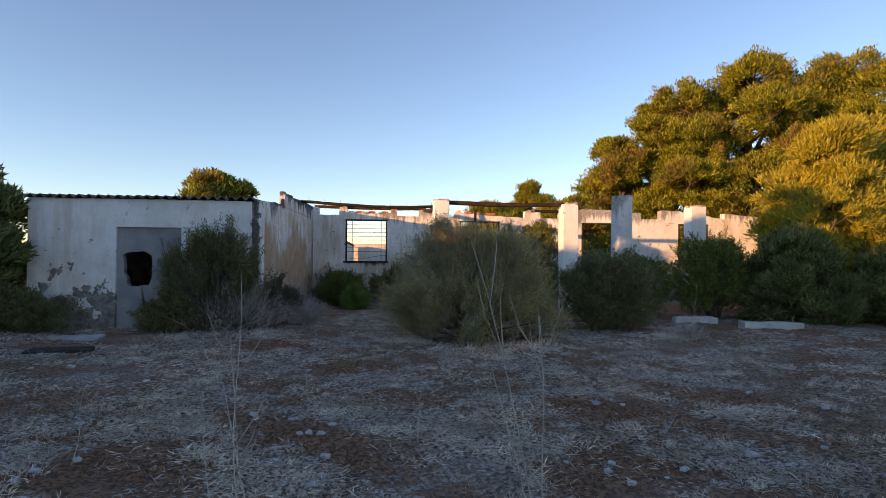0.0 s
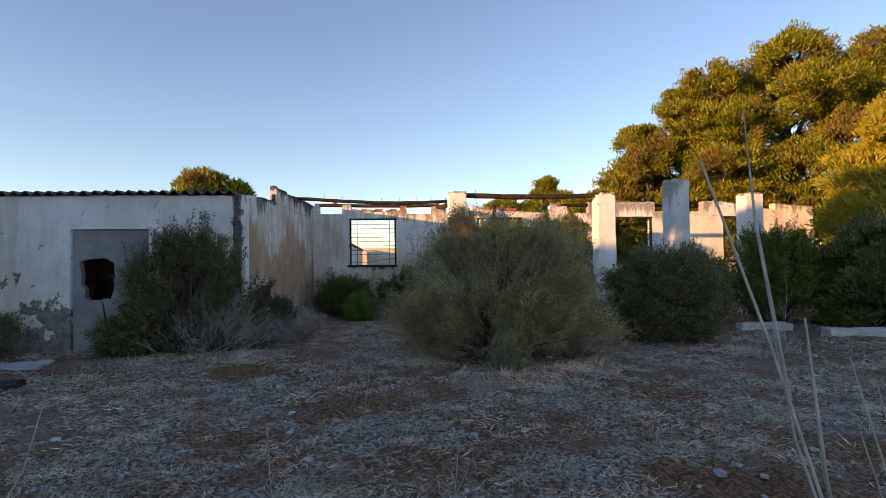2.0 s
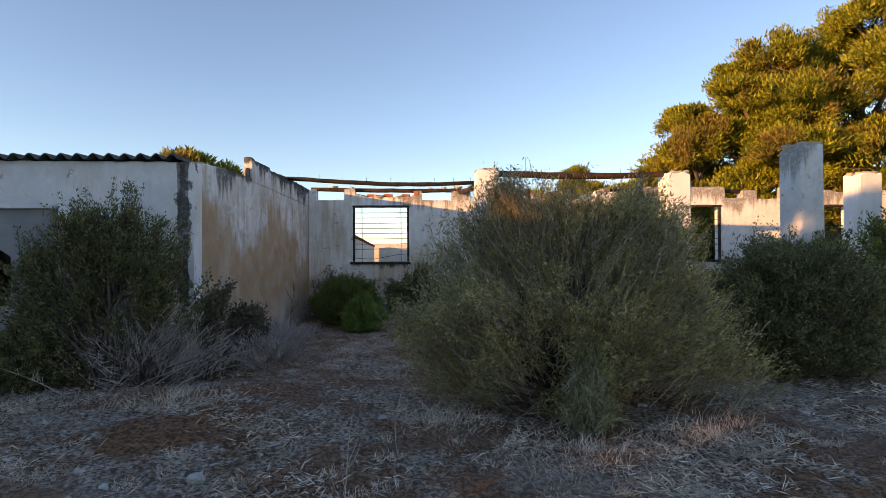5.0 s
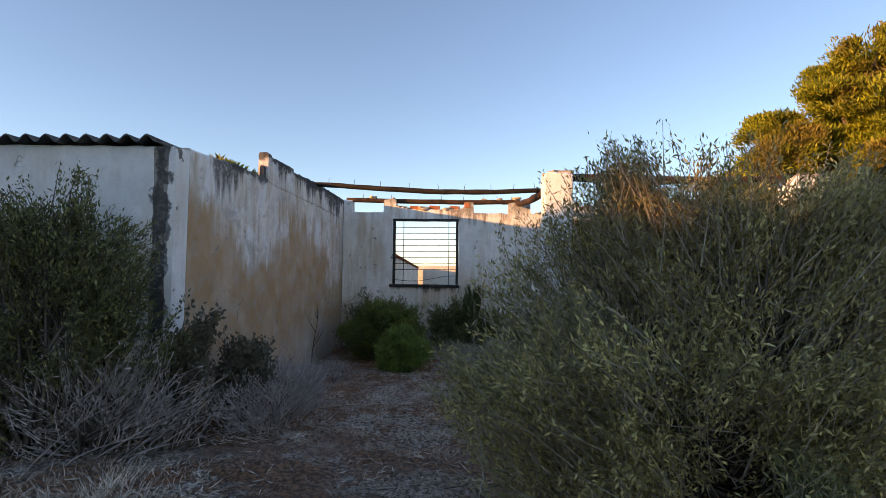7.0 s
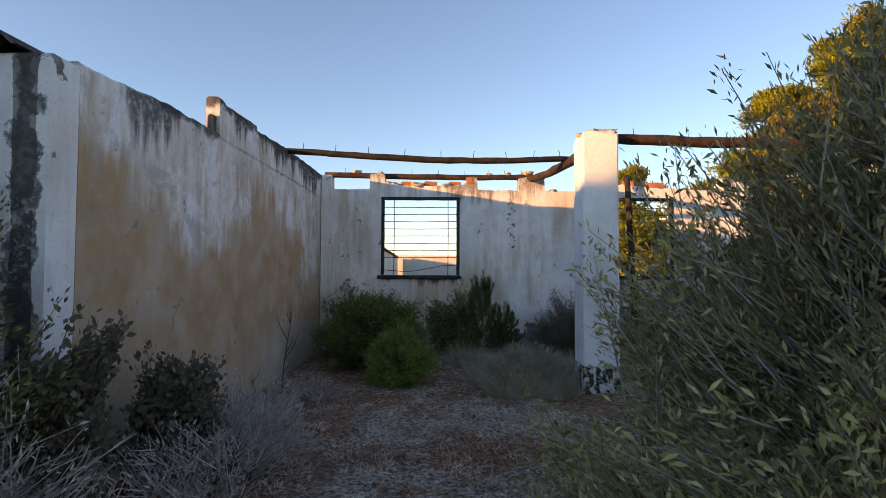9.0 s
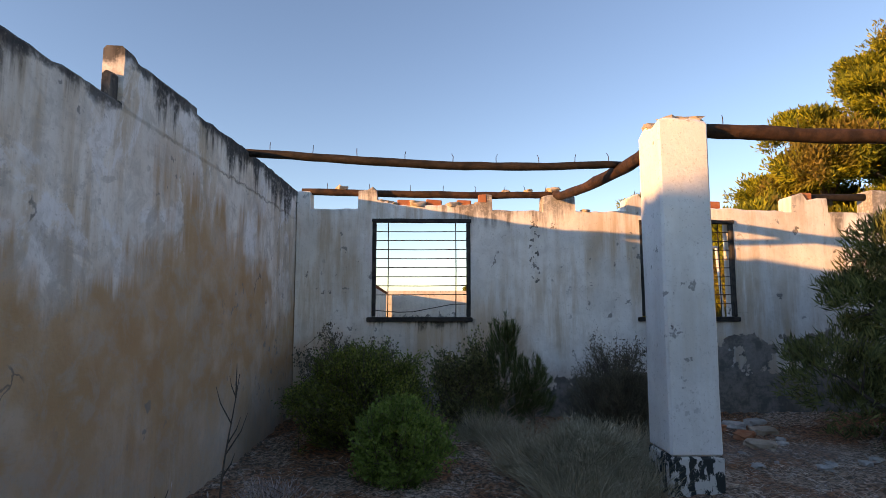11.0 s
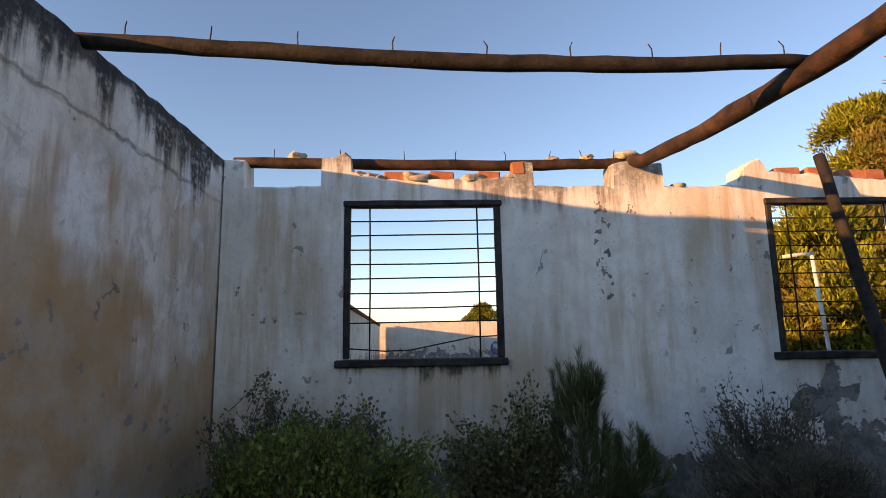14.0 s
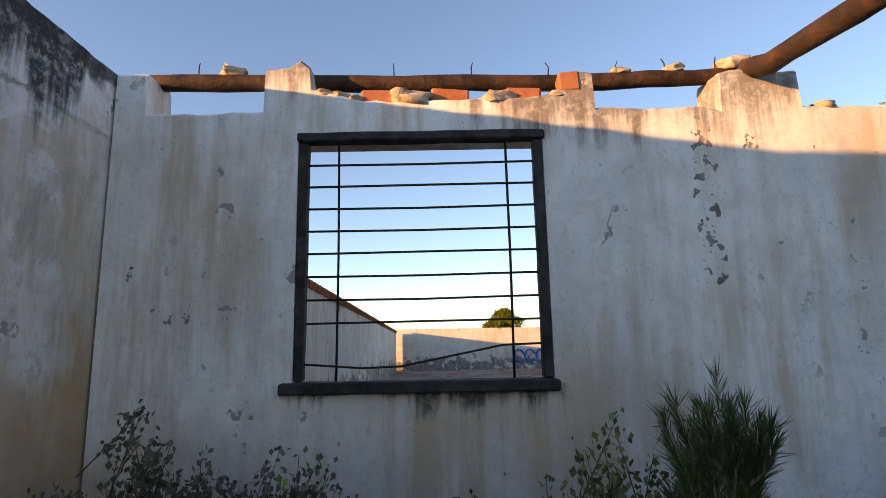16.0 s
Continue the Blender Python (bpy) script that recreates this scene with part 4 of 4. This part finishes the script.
pine("pine_tree", 11.4, 13.6, 5.2, 1.9, "upright young pine with yellow-green needles", M_YELLOW, 15, 520, 150, 0.05, 0.14, 0.12, 0.34, 14, (0, 0), 0.2, 0.8)
pine("pine_tree", 13.6, 15.5, 6.0, 2.4, "bushy pine with yellow-green needles", M_YELLOW, 16, 520, 150, 0.05, 0.14, 0.12, 0.38, 14, (0, 0), 0.3, 0.7)
pine("pine_tree", -6.6, 21.0, 4.7, 1.9, "rounded pine behind the outbuilding roof", M_PINE, 17, 360, 90, 0.2, 0.2, 0.13, 0.36, 10)
pine("pine_tree", 4.7, 62.0, 4.5, 1.7, "distant small pine beyond the yard wall", M_PINE, 18, 240, 70, 0.3, 0.26, 0.14, 0.45, 8)
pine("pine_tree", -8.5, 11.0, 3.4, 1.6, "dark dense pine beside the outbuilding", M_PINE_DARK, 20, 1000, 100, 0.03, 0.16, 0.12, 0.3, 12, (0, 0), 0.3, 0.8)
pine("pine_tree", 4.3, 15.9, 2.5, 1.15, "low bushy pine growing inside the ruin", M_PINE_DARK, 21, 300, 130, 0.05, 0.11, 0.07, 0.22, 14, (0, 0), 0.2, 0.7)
# pines added out of view, their heights set to shade the yard
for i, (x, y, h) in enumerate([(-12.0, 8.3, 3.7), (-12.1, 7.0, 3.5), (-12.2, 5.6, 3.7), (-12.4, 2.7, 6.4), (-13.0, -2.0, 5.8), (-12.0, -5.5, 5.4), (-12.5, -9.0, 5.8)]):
    pine("pine_tree", x, y, h, 2.6, "unseen dense pine added to shade the yard", M_PINE_DARK, 40 + i, 420, 60, 0.02, 0.3, 0.3, 0.5, 14, (0, 0), 0.7, 0.8)

# ---- shrubs of the yard ----
shrub("olive_bush", 1.46, 9.98, 1.84, 1.3, 2.42, "large wild olive bush with fine grey-green leaves", M_OLIVE, 1, 8600, 28, 0.038, 0.125, 7, 0.1, 0.05, M_TWIG, 0.45, "", 0.2)
shrub("green_bush", 1.3, 8.95, 0.22, 0.2, 0.85, "pale sage-green shoots growing before the olive", M_SAGE, 12, 260, 30, 0.04, 0.10, 10, 0.3, 0.05, M_TWIG, 0.6)
shrub("olive_bush", 4.45, 11.0, 1.25, 1.1, 1.85, "dense dark green rounded bush", M_DARK, 2, 3400, 32, 0.038, 0.19, 6, 0.15, 0.05, None, 0.45, "", 0.25)
shrub("olive_bush", -3.45, 10.95, 1.2, 0.42, 2.2, "dark wild olive bush before the outbuilding wall", M_DARK, 3, 1900, 30, 0.044, 0.16, 5, 0.6, 0.65)
shrub("dead_brush", -3.0, 10.9, 1.05, 0.4, 1.05, "tangle of grey leafless dead brush before the outbuilding", M_BRUSH, 4, 1000, 5, 0.04, 0.1, 8, 0.3, 0.02, M_BRUSH)
shrub("dead_brush", -1.98, 12.15, 0.55, 1.25, 0.62, "low grey dead brush along the stained side wall", M_BRUSH, 13, 1500, 4, 0.04, 0.1, 8, 0.3, 0.02, M_BRUSH)
shrub("low_bush", -4.25, 10.9, 0.85, 0.42, 0.8, "low green bush at the foot of the olive", M_DARK, 5, 800, 26, 0.035, 0.25)
shrub("lentisk_bush", -2.25, 12.0, 0.34, 0.42, 0.95, "small round-leaved dark bush beside the side wall", M_PURPLE, 6, 420, 16, 0.045, 0.32, 5, 0.3)
shrub("lentisk_bush", -2.42, 11.2, 0.30, 0.26, 1.25, "small round-leaved dark bush at the wall corner", M_PURPLE, 14, 200, 16, 0.045, 0.32, 5, 0.4)
shrub("low_bush", -6.6, 10.7, 1.0, 0.5, 0.9, "dark low scrub against the outbuilding wall", M_DARK, 7, 800, 24, 0.04, 0.2, 8, 0.3)
shrub("green_bush", 7.9, 13.0, 1.3, 0.9, 2.2, "leafy green bush in front of the far pillar", M_LENTISK, 8, 2000, 32, 0.05, 0.2, 9, 0.35)
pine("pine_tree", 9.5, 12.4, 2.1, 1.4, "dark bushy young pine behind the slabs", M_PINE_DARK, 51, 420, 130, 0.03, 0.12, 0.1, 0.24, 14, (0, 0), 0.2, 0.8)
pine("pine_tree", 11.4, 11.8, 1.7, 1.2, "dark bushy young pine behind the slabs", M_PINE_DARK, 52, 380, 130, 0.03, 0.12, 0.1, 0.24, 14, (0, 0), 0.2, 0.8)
shrub("green_bush", 6.3, 13.4, 0.9, 0.7, 1.7, "leafy green bush between two pillars", M_LENTISK, 10, 900, 26, 0.05, 0.2, 9, 0.35)
shrub("dead_brush", 5.4, 9.7, 0.4, 0.35, 0.4, "small tuft of dry grey twigs", M_BRUSH, 11, 300, 2, 0.05, 0.08, 6, 0.4, 0.02, M_BRUSH)

# ---- shrubs inside the ruin ----
shrub("lentisk_bush", -1.45, 16.15, 0.85, 0.65, 1.18, "dark green lentisk bush before the window", M_LENTISK, 21, 2400, 28, 0.028, 0.3, 9, 0.05)
shrub("green_bush", -1.05, 15.15, 0.46, 0.42, 0.72, "compact bright green rounded bush", M_BRIGHT, 22, 1500, 24, 0.028, 0.32, 12, 0.0)
shrub("spindly_bush", -2.0, 17.2, 0.55, 0.4, 1.22, "spindly dark bush with sparse leaves in the corner", M_PURPLE, 23, 300, 28, 0.032, 0.32, 4, 0.6, 0.05, None, 0.7)
shrub("spindly_bush", -0.3, 16.85, 0.5, 0.4, 1.12, "spindly olive bush with upright leafy shoots", M_DARK, 24, 700, 30, 0.032, 0.3, 4, 0.6, 0.05, None, 0.7)
shrub("spindly_bush", -1.45, 17.15, 0.5, 0.35, 1.1, "spindly dark bush with leafy shoots below the window", M_PURPLE, 33, 240, 28, 0.032, 0.32, 4, 0.7, 0.05, None, 0.7)
shrub("spindly_bush", 1.5, 17.1, 0.6, 0.4, 1.15, "sparse dark shrub near the wall foot", M_PURPLE, 25, 300, 18, 0.03, 0.25, 8, 0.7, 0.05, None, 0.7)
shrub("dead_brush", 1.35, 16.6, 0.65, 0.5, 0.85, "dark mound of dead twigs", M_PURPLE, 26, 1900, 14, 0.03, 0.1, 8, 0.2, 0.02, M_PURPLE)
sapling("pine_sapling", 0.08, 16.7, 1.47, "young pine sapling with long green needles", 27, 0.34)
sapling("pine_sapling", 0.40, 16.75, 0.98, "small pine sapling with upright green shoots", 29, 0.3)
shrub("dry_bush", 0.45, 14.9, 0.62, 0.45, 0.5, "low mound of dry grey-brown twiggy grass", M_GRASS, 30, 1900, 5, 0.05, 0.06, 10, 0.3, 0.02, M_GRASS, 0.4)
shrub("dead_brush", -1.9, 14.3, 0.35, 0.3, 0.3, "low dead twigs at the wall foot", M_BRUSH, 28, 260, 2, 0.04, 0.08, 6, 0.4, 0.02, M_BRUSH)
stalk("dead_stalk", -2.2, 14.2, 1.0, (0.06, 0.1), "thin leafless dead stalk beside the stained wall", 31, M_BARK, 6, 0.009)
stalk("dead_stalk", -2.15, 13.3, 0.5, (-0.05, 0.05), "thin leafless dead stalk beside the stained wall", 32, M_BARK, 4, 0.008)

# ---- tall dead weeds of the yard ----
for i, (x, y, h, lx, ly) in enumerate([(-0.79, 3.0, 1.4, -0.05, 0.0), (0.71, 2.5, 1.6, -0.36, 0.05), (0.73, 2.5, 1.25, -0.05, 0.1), (0.67, 2.55, 1.1, -0.2, 0.1), (-0.75, 3.05, 1.0, -0.25, 0.05), (5.3, 9.2, 1.1, -0.05, 0.0), (-0.4, 7.4, 0.7, 0.1, 0.0), (-0.75, 5.2, 0.5, -0.1, 0.1), (7.2, 9.4, 0.5, 0.12, 0), (-2.2, 4.0, 0.5, 0.05, 0.1), (-1.0, 3.2, 0.6, -0.1, 0.05), (0.2, 4.4, 0.6, 0.05, 0.1), (2.1, 4.1, 0.35, 0.1, 0.02), (-0.15, 8.6, 0.75, 0.06, 0.0)]):
    stalk("dead_stalk", x, y, h, (lx, ly), "tall bleached dead weed stalk standing in the yard", 60 + i, M_DRY, 5, 0.0048 if i < 5 else 0.004)


for i, (x, y, h, lx, ly) in enumerate([(-2.9, 10.8, 0.45, 0.9, -0.1), (-3.0, 10.6, 0.35, 0.8, -0.35), (-2.7, 10.9, 0.6, 0.6, 0.2), (-3.2, 10.5, 0.5, 0.7, -0.2), (-2.5, 11.2, 0.75, 0.3, 0.1), (-3.6, 10.5, 0.4, -0.5, -0.3), (-2.6, 10.7, 0.3, 0.7, -0.2)]):
    stalk("dead_branch", x, y, h, (lx, ly), "grey leafless arching dead branch in the brush", 90 + i, M_BRUSH, 7, 0.006)


# ---- slabs, stones, straw ----
def slab(name, x, y, sx, sy, sz, turn, label, seed, mat=M_SLAB):
    bm = bmesh.new()
    box(bm, -sx / 2, sx / 2, -sy / 2, sy / 2, -0.06, sz, 0.018)
    bmesh.ops.subdivide_edges(bm, edges=[e for e in bm.edges if e.calc_length() > 0.1], cuts=7, use_grid_fill=True)
    for v in bm.verts:
        v.co += noise.noise_vector(v.co * 5 + Vector((seed * 4, 0, 0))) * 0.022
    ob = part(name, bm, mat)
    ob.matrix_basis = pose(x, y, float(ground_z(x, y)) - 0.02, 0, 0, turn)
    return tagged(ob, label, "slab")


slab("concrete_slab", 6.95, 12.15, 0.95, 0.28, 0.13, -8, "pale concrete kerb slab lying by the bushes", 1.0)
slab("concrete_slab", 8.05, 11.1, 1.2, 0.32, 0.15, -12, "long pale concrete slab lying by the bushes", 2.0)
slab("concrete_slab", -5.6, 10.2, 0.9, 0.6, 0.05, 12, "flat pale concrete slab in the dirt", 3.0)
slab("tar_sheet", -5.0, 8.75, 0.85, 0.4, 0.07, 10, "crumpled black tar sheet lying on the ground", 4.0, mottled("black_tar", (0.02, 0.02, 0.02), (0.05, 0.05, 0.05), 8.0, 0.6))
rs = random.Random(9)
stone_meshes = []
for k in range(6):
    bm = rough_block(1, 0.8, 0.5, k * 5.1, 0.35, 2)
    me = bpy.data.meshes.new("stone")
    bm.to_mesh(me)
    bm.free()
    me.materials.append(M_STONE)
    stone_meshes.append(me)
for i in range(210):
    x, y = (rs.uniform(-5, 7), rs.uniform(1.2, 10)) if i > 34 else (rs.choice((-0.5, 1.9, -2.4)) + rs.gauss(0, 0.25), rs.choice((2.5, 5.0, 4.0)) + rs.gauss(0, 0.25))
    if i > 196:
        x, y = rs.uniform(2.0, 3.4), rs.uniform(15.2, 17.0)
    s = rs.uniform(0.025, 0.075) * (1.6 if i % 17 == 0 or i > 196 else 1)
    ob = part("stone", stone_meshes[i % 6], M_STONE)
    ob.matrix_basis = pose(x, y, float(ground_z(x, y)) - 0.008, 0, 0, rs.uniform(0, 360)) @ Matrix.Scale(s, 4)
    tagged(ob, "pale grey loose stone on the dry ground", "stone", "loose stones")

for i, (x, y, sx, turn, mat) in enumerate([(2.55, 16.85, 0.3, 20, M_BRICK), (2.85, 16.95, 0.26, -30, M_STONE), (3.05, 16.7, 0.3, 8, M_RUBBLE), (2.75, 16.55, 0.32, 50, M_BRICK), (2.45, 17.2, 0.28, -10, M_BRICK), (2.7, 17.25, 0.22, 75, M_RUBBLE), (3.2, 17.1, 0.24, 15, M_STONE), (2.65, 16.1, 0.3, -40, M_RUBBLE)]):
    ob = part("rubble_piece", rough_block(sx, sx * 0.6, 0.09, i * 3.3, 0.16, 2), mat)
    ob.matrix_basis = pose(x, y, float(ground_z(x, y)) - 0.012, 0, 0, turn)
    tagged(ob, "broken masonry piece lying on the ruin floor", "rubble", "rubble below the wall")

rng = np.random.default_rng(77)


def litter(name, n, xr, yr, length, width, label, mat, lift, clumpy=0.5, category="straw"):
    x, y = rng.uniform(*xr, n * 2), rng.uniform(*yr, n * 2)
    keep = (np.sin(x * 2.3 + 1.4 * np.sin(y * 1.9)) * np.sin(y * 2.9 + np.cos(x * 1.3)) + 0.6 * np.sin(x * 6.1 - y * 2.2) * np.sin(y * 7.3 + x * 3.1) + rng.normal(size=n * 2) * 0.3) > clumpy - 0.5
    keep &= (bare_patch(x, y) + rng.normal(size=n * 2) * 0.15 < 0.45) | (rng.random(n * 2) < 0.12)
    keep &= (np.abs(x - (4.2 + 0.4 * (y - 4.3))) > 0.6) | (rng.random(n * 2) < 0.25)
    x, y = x[keep][:n], y[keep][:n]
    m = len(x)
    w = rng.uniform(0, 2 * math.pi, m)
    ax = np.stack([np.cos(w), np.sin(w), rng.normal(size=m) * lift + lift * 0.5], 1)
    p = np.stack([x, y, ground_z(x, y) + 0.004 + rng.random(m) * 0.012], 1)
    ln = length * rng.uniform(0.4, 1.5, m)
    v, f = cards(p, ax, ln, np.full(m, width) * rng.uniform(0.6, 1.4, m), rng)
    ob = new(name, blade_mesh(name, v, f, mat))
    return tagged(ob, label, category, kind="stuff")


litter("straw_litter", 80000, (-7, 9), (0.6, 11.5), 0.085, 0.0036, "grey bleached straw scattered over the earth", M_STRAW, 0.3, 0.75)
litter("straw_litter", 50000, (-3.5, 4), (0.8, 6.0), 0.06, 0.0024, "grey bleached straw scattered over the earth", M_STRAW, 0.4, 0.6)
litter("straw_litter", 14000, (-2.4, 4.5), (11.5, 17.5), 0.08, 0.002, "grey bleached straw scattered over the earth", M_STRAW, 0.2)
litter("twig_litter", 5000, (-6, 8), (0.8, 10.5), 0.16, 0.003, "dark thin twigs lying on the earth", M_BARK, 0.1, 0.3, "twigs")
litter("leaf_litter", 30000, (-7, 9), (0.6, 14), 0.03, 0.007, "brown fallen leaves and bark crumbs", mottled("brown_litter", (0.09, 0.05, 0.03), (0.2, 0.12, 0.075), 7.0), 0.15, 0.4, "leaves")


def tufts(name, n, spots, h, label, mat):
    """Dry grass that stands in tufts round the given places (x, y, radius)."""
    P, A = [], []
    for x, y, r in spots:
        k = n // len(spots)
        a, q = rng.uniform(0, 6.28, k), r * rng.random(k) ** 0.9
        px, py = x + np.cos(a) * q, y + np.sin(a) * q
        P.append(np.stack([px, py, ground_z(px, py)], 1))
        A.append(np.stack([rng.normal(size=k) * 0.55 + np.cos(a) * q / r * 0.5, rng.normal(size=k) * 0.55 + np.sin(a) * q / r * 0.5, np.ones(k)], 1))
    P, A = np.concatenate(P), np.concatenate(A)
    ln = h * (0.25 + rng.random(len(P)) ** 2)
    v, f = cards(P, A, ln, np.full(len(P), 0.0022), rng, 0.15)
    ob = new(name, blade_mesh(name, v, f, mat))
    return tagged(ob, label, "grass", kind="stuff")


tufts("dry_grass", 17000, [(0.25, 14.5, 0.3), (0.65, 14.6, 0.35), (1.0, 15.3, 0.3), (0.05, 15.3, 0.25), (0.45, 15.2, 0.4), (0.1, 15.9, 0.3), (0.75, 15.5, 0.35), (1.3, 15.9, 0.4), (0.3, 14.9, 0.25), (0.85, 15.0, 0.25), (-0.2, 16.3, 0.25), (0.8, 16.2, 0.3)], 0.42, "tall dry straw-coloured grass inside the ruin", M_GRASS)
tufts("dry_grass", 5000, [(1.2, 8.6, 0.7), (0.2, 9.4, 0.5), (2.3, 8.9, 0.5), (-3.6, 9.9, 0.9), (-2.4, 10.2, 0.6), (5.2, 9.8, 0.4)], 0.16, "short bleached grass round the bushes", M_STRAW)

rt = random.Random(21)
heaps = [(rt.uniform(-4.5, 6.5), rt.uniform(1.3, 9.0), rt.uniform(0.06, 0.2)) for _ in range(560)]
heaps = [q for q in heaps if bare_patch(q[0], q[1]) < 0.35]
tufts("dry_grass", 37800, heaps, 0.075, "matted curls of bleached dead grass", M_STRAW)
tufts("dry_grass", 6000, [(rt.uniform(-1.8, 0.9), rt.uniform(11.0, 14.4), rt.uniform(0.08, 0.2)) for _ in range(100)], 0.07, "matted curls of bleached dead grass in the ruin", M_STRAW)
